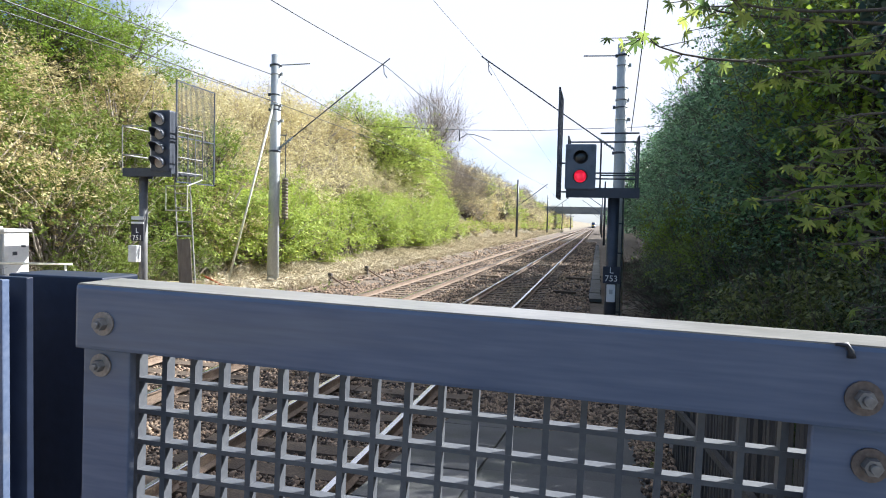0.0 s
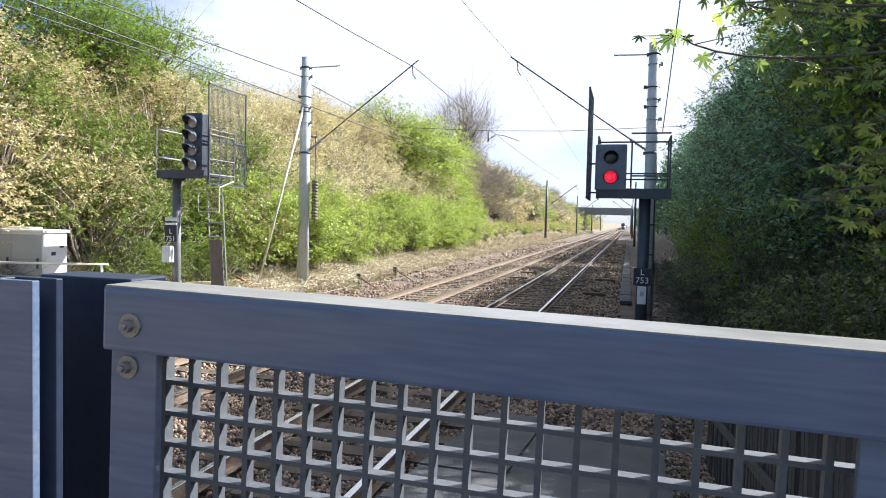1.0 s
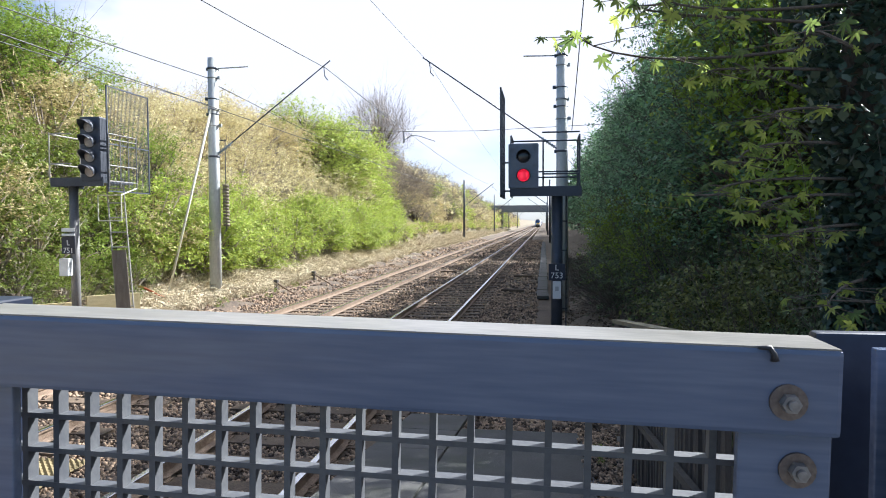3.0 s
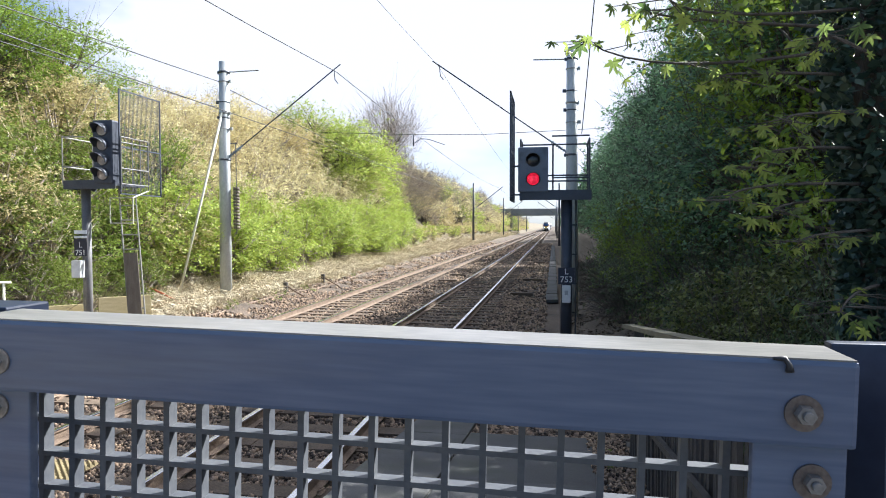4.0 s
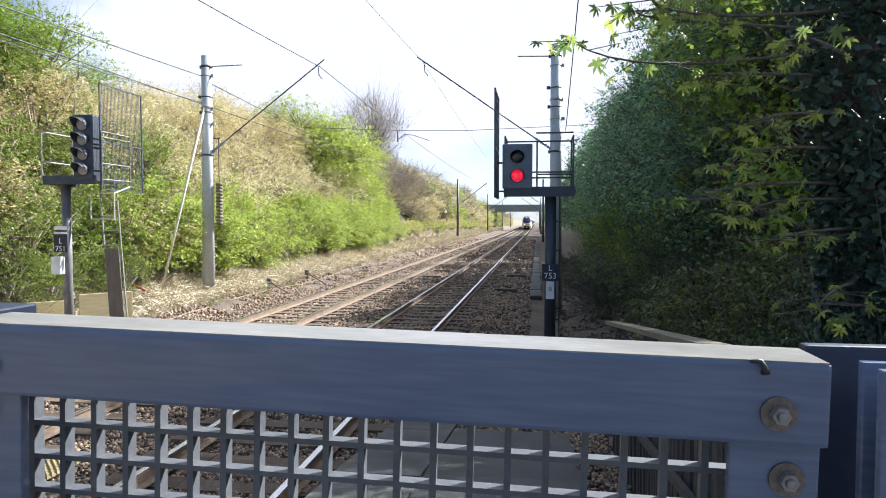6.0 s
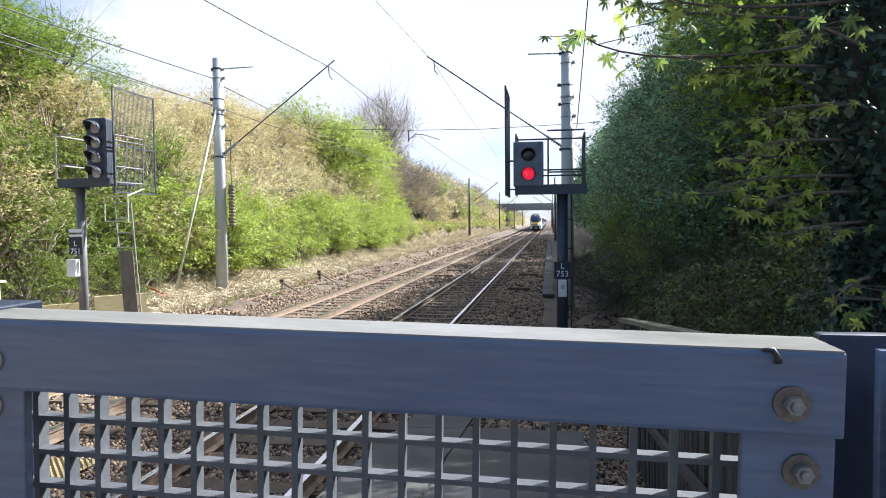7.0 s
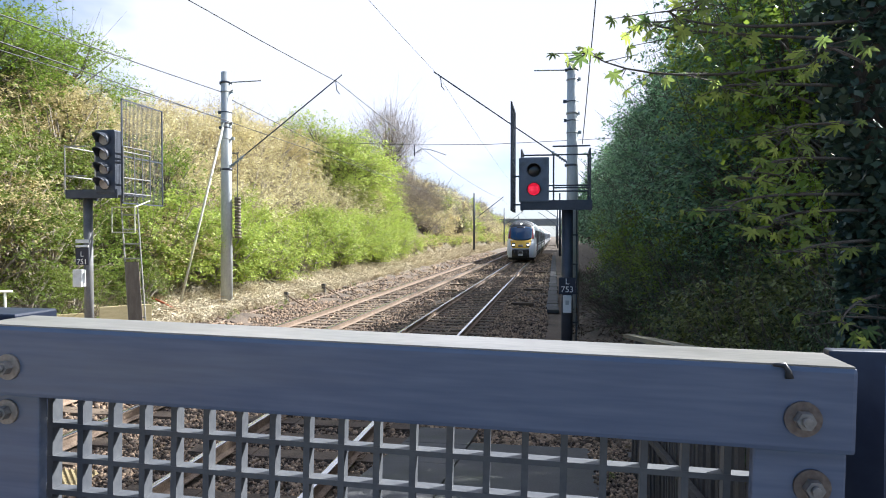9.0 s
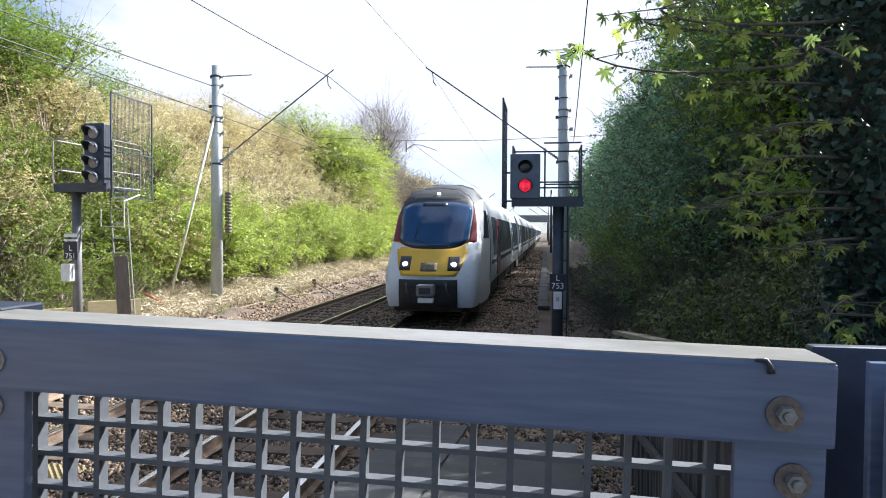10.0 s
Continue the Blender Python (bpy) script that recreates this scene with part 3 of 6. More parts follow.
def build_side_barriers():
    left = thing("platform_barrier", -1.3, 0.79, 2.262, label="grey-blue moulded barrier panel beside the gate", category="barrier", group="platform barriers")
    barrier_panel(left, -0.24, 0.0, 0.0, -1.34, (-0.236, -0.18), (-0.06, -0.002), deep=0.1)
    right = thing("platform_barrier", 0.74, 0.79, 2.235, label="grey-blue moulded barrier panel beyond the gate post", category="barrier", group="platform barriers")
    barrier_panel(right, 0.0, 1.3, 0.0, -1.3, (0.002, 0.12), (1.21, 1.295), deep=0.1)
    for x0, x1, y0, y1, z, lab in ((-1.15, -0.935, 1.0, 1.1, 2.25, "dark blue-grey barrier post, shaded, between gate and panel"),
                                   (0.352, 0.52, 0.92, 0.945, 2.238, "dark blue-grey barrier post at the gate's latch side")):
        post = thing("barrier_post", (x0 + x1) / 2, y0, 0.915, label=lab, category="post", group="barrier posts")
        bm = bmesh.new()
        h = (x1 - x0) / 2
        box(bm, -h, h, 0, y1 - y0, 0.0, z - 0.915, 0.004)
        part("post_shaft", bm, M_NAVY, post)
        bm = bmesh.new()
        box(bm, -h - 0.03, h + 0.03, -0.02, y1 - y0 + 0.02, 0.001, 0.014, 0.002)
        part("base_plate", bm, M_ZINC, post)
    for x, s, z, lab in ((-0.95, -1, 2.262, "upright grey-blue channel with pale sunlit flange edges"), (0.39, 1, 2.232, "upright grey-blue channel beyond the latch post")):
        ch = thing("barrier_channel", x, 0.8, 0.915, label=lab, category="post", group="barrier channels")
        for name, x0, x1, y0, y1 in (("front_flange", 0.0, 0.34, 0.0, 0.014), ("back_flange", 0.0, 0.34, 0.046, 0.06), ("web", 0.085, 0.1, 0.0145, 0.0455)):
            bm = bmesh.new()
            a, b = sorted((s * x0, s * x1))
            box(bm, a, b, y0, y1, 0, z - 0.915, 0.002)
            # Web and left back flange go navy to paint the channel's inner shade.
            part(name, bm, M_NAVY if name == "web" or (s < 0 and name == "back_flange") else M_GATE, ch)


build_side_barriers()


def build_ramp_fence():
    fence = thing("ramp_fence", 0.66, 0, 0, label="grey timber picket fence sloping down beside the ramp", category="fence")
    bm = bmesh.new()
    box(bm, -0.0225, 0.0225, -0.011, 0.011, 0.0, 1.0)
    me = finish("picket", bm, M_TIMBER)
    y, k = 1.35, 0
    while y < 6.05:
        ob = new("picket", me)
        ob.parent = fence
        ob.matrix_basis = Matrix.Translation((0.035 + random.uniform(-0.006, 0.006), y, ramp_z(y) - 0.02)) @ pose(0, 0, 0, random.uniform(-1, 1), random.uniform(-1, 1), 90) @ Matrix.Diagonal((1, 1, 1.1 + random.uniform(-0.03, 0.02), 1))
        y += 0.082 + random.uniform(-0.006, 0.006)
    for z0, t, lab in ((1.19, 0.024, "weathered pale top rail"), (0.52, 0.03, "pale middle rail")):
        bm = bmesh.new()
        ya, yb = 1.3, 6.1
        pts = [(x, yy, ramp_z(yy) + z0 + dz) for yy in (ya, yb) for x, dz in ((-0.05 if z0 > 1 else -0.025, -t), (0.06 if z0 > 1 else 0.01, -t), (0.06 if z0 > 1 else 0.01, t * 0.3), (-0.05 if z0 > 1 else -0.025, t * 0.3))]
        v = [bm.verts.new(p) for p in pts]
        for q in ((0, 1, 2, 3), (7, 6, 5, 4), (0, 4, 5, 1), (1, 5, 6, 2), (2, 6, 7, 3), (3, 7, 4, 0)):
            bm.faces.new([v[i] for i in q])
        part("rail_board", bm, M_RAILWOOD if z0 > 1 else M_TIMBER, fence, lab)
    for y in (1.4, 2.95, 4.5, 6.02):
        bm = bmesh.new()
        box(bm, 0.048, 0.13, y - 0.04, y + 0.04, ramp_z(y) - 0.15, ramp_z(y) + 1.17, 0.004)
        part("fence_post", bm, M_TIMBER, fence)


build_ramp_fence()


def build_guard_panels():
    bm = bmesh.new()
    for k in range(12):
        x = k * 0.07
        for j in range(18):
            y = j * 0.07
            b = [bm.verts.new((x + dx, y + dy, 0)) for dx, dy in ((0, 0), (0.066, 0), (0.066, 0.066), (0, 0.066))]
            top = bm.verts.new((x + 0.033, y + 0.033, 0.05))
            for a in range(4):
                bm.faces.new((b[a], b[(a + 1) % 4], top))
    ob = new("trespass_guard", finish("trespass_guard", bm, M_YELLOWGRP))
    ob.matrix_basis = pose(-5.62, 5.0, -0.15)
    tagged(ob, "straw-yellow studded trespass guard panel between the tracks", "guard panel")


build_guard_panels()


# ---- signals ----
def signal_head(root, n, lit, x, y, z, w, h, hood, name="signal_head"):
    """A black case with n round lenses, one above the other, each under a hood; it faces -y."""
    bm = bmesh.new()
    box(bm, -w / 2, w / 2, 0, 0.22, 0, h, 0.03)
    head = part(name, bm, M_HEADGREY if n == 2 else M_DARK, root, "grey signal head with round lenses", pose(x, y, z))
    gap = h / (n + 0.35)
    for k in range(n):
        zc = gap * (k + 0.68)
        bm = bmesh.new()
        r = 0.125 if n == 2 else 0.4 * gap
        tube(bm, (0, -0.012, zc), (0, 0.02, zc), r * 1.12, sides=28)
        ring = part("lens_ring", bm, M_BLACK, head)
        bm = bmesh.new()
        bmesh.ops.create_uvsphere(bm, u_segments=24, v_segments=10, radius=r)
        bmesh.ops.scale(bm, vec=(1, 0.25, 1), verts=bm.verts)
        bmesh.ops.translate(bm, vec=(0, -0.008, zc), verts=bm.verts)
        for f in bm.faces:
            f.smooth = True
        part("lens", bm, M_RED if k == lit else (M_LENS if n == 2 else M_LENSPALE), ring, "red light" if k == lit else "unlit lens")
        bm = bmesh.new()
        prev = None
        for i in range(17):
            a = radians(-20 + 220 * i / 16)
            front = -hood * (0.35 + 0.65 * max(math.sin(a), 0))
            pts = [(r * 1.15 * math.cos(a), 0, zc + r * 1.15 * math.sin(a)), (r * 1.15 * math.cos(a), front, zc + r * 1.12 * math.sin(a) - 0.02),
                   (r * 1.08 * math.cos(a), front, zc + r * 1.05 * math.sin(a) - 0.02), (r * 1.08 * math.cos(a), 0, zc + r * 1.08 * math.sin(a))]
            cur = [bm.verts.new(p) for p in pts]
            if prev:
                for q in range(4):
                    bm.faces.new((prev[q], prev[(q + 1) % 4], cur[(q + 1) % 4], cur[q]))
            prev = cur
        part("hood", bm, M_BLACK if n == 2 else M_DARK, ring)
    return head


def bar_set(root, name, pairs, r, mat, label=""):
    for a, b in pairs:
        bm = bmesh.new()
        tube(bm, a, b, r, sides=6)
        part(name, bm, mat, root, label)


def number_plate(root, lines, x, y, z, w, h):
    bm = bmesh.new()
    box(bm, -w / 2, w / 2, 0, 0.012, -h / 2, h / 2, 0.003)
    plate = part("signal_plate", bm, M_SIGNBLUE, root, "navy plate with white characters", pose(x, y, z))
    for text, dz, size in lines:
        writing(text, size, M_LETTER, plate, pose(0, -0.004, dz))
    return plate


def build_signal_two():
    s = thing("colour_light_signal", 0.26, 13.5, 0, label="two-aspect signal showing red on a dark post with a caged platform", category="signal", group="signals")
    bm = bmesh.new()
    tube(bm, (0, 0.15, -0.3), (0, 0.15, 3.05), 0.115, sides=20)
    part("signal_post", bm, M_DARK, s)
    bm = bmesh.new()
    box(bm, -0.22, 0.22, -0.07, 0.37, -0.32, -0.12, 0.02)
    part("post_foot", bm, M_BRIDGE, s)
    bm = bmesh.new()
    box(bm, -0.92, 0.46, -0.1, 0.75, 2.96, 3.03)
    box(bm, -0.92, 0.46, -0.12, -0.1, 2.9, 3.1)
    box(bm, 0.46, 0.48, -0.12, 0.75, 2.9, 3.1)
    box(bm, -0.94, -0.92, -0.12, 0.75, 2.9, 3.1)
    part("walkway", bm, M_DARK, s, "dark steel walkway")
    signal_head(s, 2, 0, -0.67, -0.16, 3.06, 0.6, 0.9, 0.16)
    posts = [((x, y, 3.0), (x, y, 4.12)) for x in (-0.92, 0.44) for y in (-0.05, 0.7)] + [((-0.28, 0.7, 3.0), (-0.28, 0.7, 4.1))]
    rails = [((-0.92, 0.7, z), (0.44, 0.7, z)) for z in (3.33, 3.45, 4.1)] + [((x, -0.05, z), (x, 0.7, z)) for x in (-0.92, 0.44) for z in (3.5, 4.12)]
    rails += [((-0.3, -0.05, 4.18), (0.44, -0.05, 4.18)), ((-0.28, -0.05, 3.35), (0.44, -0.05, 3.35))]
    bar_set(s, "guard_rail", posts + rails, 0.018, M_DARK)
    cage = bmesh.new()
    box(cage, -1.115, -1.085, -0.5, 0.75, 4.98, 5.02)
    box(cage, -1.115, -1.085, -0.5, 0.75, 2.88, 2.92)
    for y in (-0.5, 0.73):
        box(cage, -1.115, -1.085, y, y + 0.03, 2.88, 5.02)
    part("screen_frame", cage, M_DARK, s, "tall dark safety screen frame seen edge on")
    cage = bmesh.new()
    for k in range(30):
        y = -0.47 + k * 0.04
        box(cage, -1.104, -1.096, y, y + 0.008, 2.9, 5.0)
    for k in range(6):
        z = 3.2 + 0.33 * k
        box(cage, -1.108, -1.092, -0.48, 0.74, z, z + 0.012)
    tagged(part("screen_wire", cage, M_DARK, s), kind="stuff")
    bar_set(s, "screen_bracket", [((-1.1, 0.1, 3.02), (-0.9, 0.1, 3.02)), ((-1.1, 0.1, 3.6), (-0.9, 0.1, 3.6))], 0.02, M_DARK)
    number_plate(s, (("L", 0.085, 0.17), ("753", -0.075, 0.17)), 0.0, -0.02, 1.37, 0.33, 0.34)
    bm = bmesh.new()
    box(bm, -0.085, 0.085, -0.06, 0.03, 0.83, 1.18, 0.012)
    ph = part("phone_box", bm, M_WHITE, s, "white signal telephone case")
    bm = bmesh.new()
    box(bm, -0.035, 0.035, -0.064, -0.06, 0.99, 1.08)
    part("phone_symbol", bm, M_CABGREY, ph)
    bar_set(s, "cable_conduit", [((0.19, 0.3, -0.2), (0.19, 0.3, 2.95))], 0.014, M_DARK)
    bar_set(s, "conduit_bracket", [((0.1, 0.25, z), (0.21, 0.3, z)) for z in (0.6, 1.2, 1.8, 2.4)], 0.016, M_DARK)


build_signal_two()


def build_signal_four():
    s = thing("colour_light_signal", -9.12, 11.6, 0.0, label="unlit four-aspect signal on a post with walkway and wire screen", category="signal", group="signals")
    bm = bmesh.new()
    tube(bm, (0, 0.1, -0.15), (0, 0.1, 3.2), 0.085, sides=20)
    part("signal_post", bm, M_POSTGREY, s)
    bm = bmesh.new()
    box(bm, -0.26, 0.84, -0.15, 0.75, 3.17, 3.23)
    box(bm, -0.26, 0.84, -0.17, -0.15, 3.11, 3.28)
    box(bm, -0.28, -0.26, -0.17, 0.75, 3.11, 3.28)
    part("walkway", bm, M_DARK, s, "dark steel walkway")
    signal_head(s, 4, -1, 0.6, -0.2, 3.2, 0.42, 1.22, 0.28)
    cream = [((-0.31, y, 3.2), (-0.31, y, 4.15)) for y in (-0.14, 0.72)] + [((-0.31, -0.14, z), (0.15, -0.14, z)) for z in (3.55, 4.12)]
    cream += [((-0.31, -0.14, z), (-0.31, 0.72, z)) for z in (3.55, 4.12)]
    bar_set(s, "guard_rail", cream, 0.014, M_RAILPALE, "cream-painted guard rail")
    back = [((0.95, y, 3.1), (0.95, y, 4.1)) for y in (-0.14, 0.2, 0.45, 0.72)] + [((0.95, -0.14, z), (0.95, 0.72, z)) for z in (3.2, 3.5, 4.0, 4.1)]
    bar_set(s, "guard_rail", back, 0.013, M_POSTGREY)
    cage = bmesh.new()
    x0 = 0.92
    for y in (-0.16, 1.16):
        box(cage, x0, x0 + 0.02, y, y + 0.025, 3.0, 5.02)
    for z in (3.0, 3.9, 4.99):
        box(cage, x0, x0 + 0.02, -0.16, 1.185, z, z + 0.025)
    part("screen_frame", cage, M_DARK, s, "dark safety screen frame")
    cage = bmesh.new()
    for k in range(31):
        y = -0.12 + k * 0.042
        box(cage, x0 + 0.006, x0 + 0.012, y, y + 0.006, 3.0, 5.0)
    tagged(part("screen_wire", cage, M_DARK, s), kind="stuff")
    number_plate(s, (("L", 0.04, 0.15), ("751", -0.11, 0.15)), -0.02, -0.06, 1.98, 0.28, 0.34)
    bm = bmesh.new()
    box(bm, -0.16, 0.12, -0.06, -0.048, 2.16, 2.2, 0.002)
    box(bm, -0.16, 0.12, -0.06, -0.048, 2.24, 2.31, 0.002)
    part("white_band_plate", bm, M_LETTER, s, "white banded plate")
    bm = bmesh.new()
    box(bm, -0.17, 0.02, -0.14, 0.0, 1.38, 1.72, 0.015)
    ph = part("phone_box", bm, M_WHITE, s, "white signal telephone case")
    bm = bmesh.new()
    box(bm, -0.01, 0.021, -0.11, -0.03, 1.45, 1.65)
    part("phone_handle", bm, M_CABGREY, ph)
    top, foot = Vector((0.42, 0.5, 3.3)), Vector((0.78, 0.3, 0.02))
    side = Vector((0.28, 0.12, 0))
    lad = [(foot, top), (foot + side, top + side)]
    for k in range(11):
        p = foot.lerp(top, 0.04 + k * 0.09)
        lad.append((p, p + side))
    bar_set(s, "ladder_bar", [(tuple(a), tuple(b)) for a, b in lad], 0.017, M_RAILPALE, "cream ladder bar")
    bm = bmesh.new()
    q = [foot, foot + side, foot.lerp(top, 0.56) + side, foot.lerp(top, 0.56)]
    off = Vector((0.0, -0.045, 0))
    a = [bm.verts.new(p + off + side * (0.08 if i in (0, 3) else -0.08)) for i, p in enumerate(q)]
    b = [bm.verts.new(v.co + Vector((0, -0.012, 0))) for v in a]
    bm.faces.new(a)
    bm.faces.new(list(reversed(b)))
    for i in range(4):
        bm.faces.new((a[i], b[i], b[(i + 1) % 4], a[(i + 1) % 4]))
    part("ladder_guard", bm, M_BOARD, s, "brown board closing the ladder's lower half")
    hoop = [((0.45, 0.2, 2.95), (0.95, 0.2, 2.95)), ((0.45, 0.2, 2.45), (0.95, 0.2, 2.45)), ((0.45, 0.2, 2.45), (0.45, 0.2, 2.95)), ((0.95, 0.2, 2.45), (0.95, 0.2, 2.95)), ((0.95, 0.2, 2.95), (0.95, 0.7, 3.1))]
    bar_set(s, "hoop_bar", hoop, 0.013, M_CREAM)


build_signal_four()


# ---- overhead line ----
def mast(x, y, top, side, arm, near=True):
    """A tapered tubular mast with bands, an arm over its track and insulators."""
    m = thing("overhead_line_mast", x, y, 0, label="pale grey tubular overhead line mast with clamps and a slanting arm" if near else "dark overhead line mast far along the line",
              category="mast", group="overhead line masts")
    z0 = float(ground_z(np.array(x), np.array(y))) - 0.2
    bm = bmesh.new()
    tube(bm, (-0.03 * side, 0, z0), (0, 0, top), 0.185 if near else 0.15, 0.15 if near else 0.11, sides=20)
    part("mast_tube", bm, M_CONC if near else M_DARK, m)
    if near:
        for k, z in enumerate((top - 0.35, top - 0.62, top - 1.25, top - 1.6, 5.7, 5.35, 4.4)):
            bm = bmesh.new()
            tube(bm, (0, 0, z), (0, 0, z + (0.03 if k % 3 else 0.06)), 0.172, sides=20)
            sd = 1 if k % 2 else -1
            a, b = sorted((sd * 0.16, sd * (0.21 + 0.025 * (k % 3))))
            box(bm, a, b, -0.035, 0.03, z - 0.02, z + 0.07, 0.005)
            part("clamp", bm, (M_DARK, M_GALV)[k % 2], m)
        bm = bmesh.new()
        tube(bm, (0, 0, top - 0.32), (side * 1.1, 0.1, top - 0.27), 0.02, sides=8)
        part("top_arm", bm, M_GALV, m)
    tip = Vector(arm) - Vector((x, y, 0))
    low = Vector((0, 0, 4.42))
    bm = bmesh.new()
    tube(bm, low.lerp(tip, 0.16), tip + (tip - low).normalized() * 0.25, 0.02 if near else 0.045, sides=8)
    part("cantilever_tube", bm, M_DARK, m)
    bm = bmesh.new()
    for k in range(7):
        p = low.lerp(tip, 0.035 + k * 0.017)
        d = (tip - low).normalized() * 0.03
        tube(bm, p, p + d, 0.055, 0.04, sides=12)
    tube(bm, low, low.lerp(tip, 0.17), 0.025, sides=8)
    part("insulator", bm, M_CERAMIC, m, "blue-grey ribbed insulator")
    bm = bmesh.new()
    tube(bm, tip, tip + Vector((0.03, 0, -0.32)), 0.014, sides=6)
    tube(bm, tip + Vector((0.03, 0, -0.3)), tip + Vector((0.12, 0, -0.42)), 0.014, sides=6)
    part("wire_clip", bm, M_DARK, m)
    return m


def balance_weights(x, y, z0, z1):
    """A stack of round cast weights hanging on a rod beside its mast."""
    w = thing("balance_weight_stack", x, y, z0, label="stack of brown cast balance weights hanging beside the mast", category="balance weight")
    bm = bmesh.new()
    tube(bm, (0, 0, -0.15), (0, 0, z1 - z0 + 1.3), 0.014, sides=6)
    part("hanger_rod", bm, M_DARK, w)
    bm = bmesh.new()
    tube(bm, (0, 0, 0), (0, 0, 0.085), 0.095, sides=14)
    me = finish("weight", bm, M_BOARD)
    n = int((z1 - z0) / 0.1)
    for k in range(n):
        ob = new("weight", me)
        ob.parent = w
        ob.matrix_basis = pose(0.006 * math.sin(k * 2.3), 0.006 * math.cos(k * 1.7), k * 0.1)
    bm = bmesh.new()
    tube(bm, (-0.2, 0, z1 - z0 + 1.3), (0.05, 0, z1 - z0 + 1.3), 0.02, sides=6)
    part("hanger_bracket", bm, M_DARK, w)


balance_weights(-9.72, 19.15, 2.3, 3.65)
mast(-10.0, 19.0, 7.42, 1, (-6.48, 19.01, 7.05))
mast(0.5, 19.5, 7.5, -1, (-3.38, 19.54, 7.16))
for y, z in ((83, 7.75), (134, 8.0), (190, 8.0), (250, 8.0)):
    mast(-10.0, y, z, 1, (-6.5, y, 7.1), False)
    mast(0.7, y + 2, z, -1, (-3.1, y + 2, 7.1), False)


def build_wires():
    def sagging(name, x, z_end, sags, ys, r, label):
        bm = bmesh.new()
        pts = []
        for a, b, sag in zip(ys, ys[1:], sags):
            for k in range(12):
                t = k / 12
                pts.append((x, a + (b - a) * t, z_end - sag * 4 * t * (1 - t)))
        polytube(bm, pts, r, 5)
        tagged(new(name, finish(name, bm, M_WIRE)), label, "wire", "overhead wires")
    ys = [-45, 19.2, 83, 134, 190, 250, 310]
    sagging("messenger_wire", -6.48, 7.03, [0.95, 0.5, 0.6, 0.6, 0.6, 0.6], ys, 0.012, "sagging overhead messenger wire above the far track")
    sagging("messenger_wire", -3.38, 7.1, [0.95, 0.5, 0.6, 0.6, 0.6, 0.6], ys, 0.005, "thin overhead messenger wire above the near track")
    sagging("contact_wire", -6.5, 4.7, [0.02] * 6, ys, 0.009, "straight overhead contact wire above the far track")
    for a, b, r, sag, lab in (((-10.1, 18.9, 6.8), (-10.1, -6.0, 6.1), 0.014, 0.12, "stay wire running up from the mast head"), ((-10.1, 18.9, 6.0), (-10.1, -6.0, 5.55), 0.01, 0.05, "thin feeder wire to the mast"),
                              ((-10.0, 19.2, 6.65), (-10.0, 83, 6.6), 0.012, 0.8, "thin feeder wire along the bank"), ((0.75, 18.5, 4.9), (0.75, 10.5, 7.6), 0.012, 0.05, "cable slanting up from the mast")):
        a, b = Vector(a), Vector(b)
        bm = bmesh.new()
        polytube(bm, [tuple(a.lerp(b, t / 8) - Vector((0, 0, sag * 4 * (t / 8) * (1 - t / 8)))) for t in range(9)], r, 5)
        tagged(new("overhead_cable", finish("overhead_cable", bm, M_WIRE)), lab, "wire", "overhead wires")
    # cross wire with a drop arm
    cross = thing("cross_span", 0, 40, 0, label="cross-span wire with a short registration arm over the tracks", category="wire")
    bm = bmesh.new()
    polytube(bm, [(-15.5, 0, 8.35), (-8.5, 0, 8.0), (-4, 0, 7.92), (4.4, 0, 8.15)], 0.016, 5)
    part("span_wire", bm, M_WIRE, cross)
    bm = bmesh.new()
    tube(bm, (-8.55, 0, 8.02), (-8.55, 0, 7.3), 0.04, sides=8)
    polytube(bm, [(-8.55, 0, 7.45), (-8.1, 0, 7.75), (-7.6, 0, 7.7), (-6.6, 0, 7.35)], 0.022, 6)
    part("drop_arm", bm, M_DARK, cross)
    for x, z in ((-15.5, 8.5), (4.5, 8.3)):
        bm = bmesh.new()
        tube(bm, (x, 0, -0.4), (x, 0, z), 0.15, 0.12, sides=14)
        part("span_mast", bm, M_CONC, cross)
    # sloping white stay beside the mast
    stay = thing("stay_rod", -10.6, 17.1, 0.1, label="pale slanting stay rod anchoring the mast", category="stay")
    bm = bmesh.new()
    tube(bm, (0, 0, -0.2), (0.6, 1.75, 5.75), 0.035, sides=8)
    part("rod", bm, M_CREAM, stay)


build_wires()


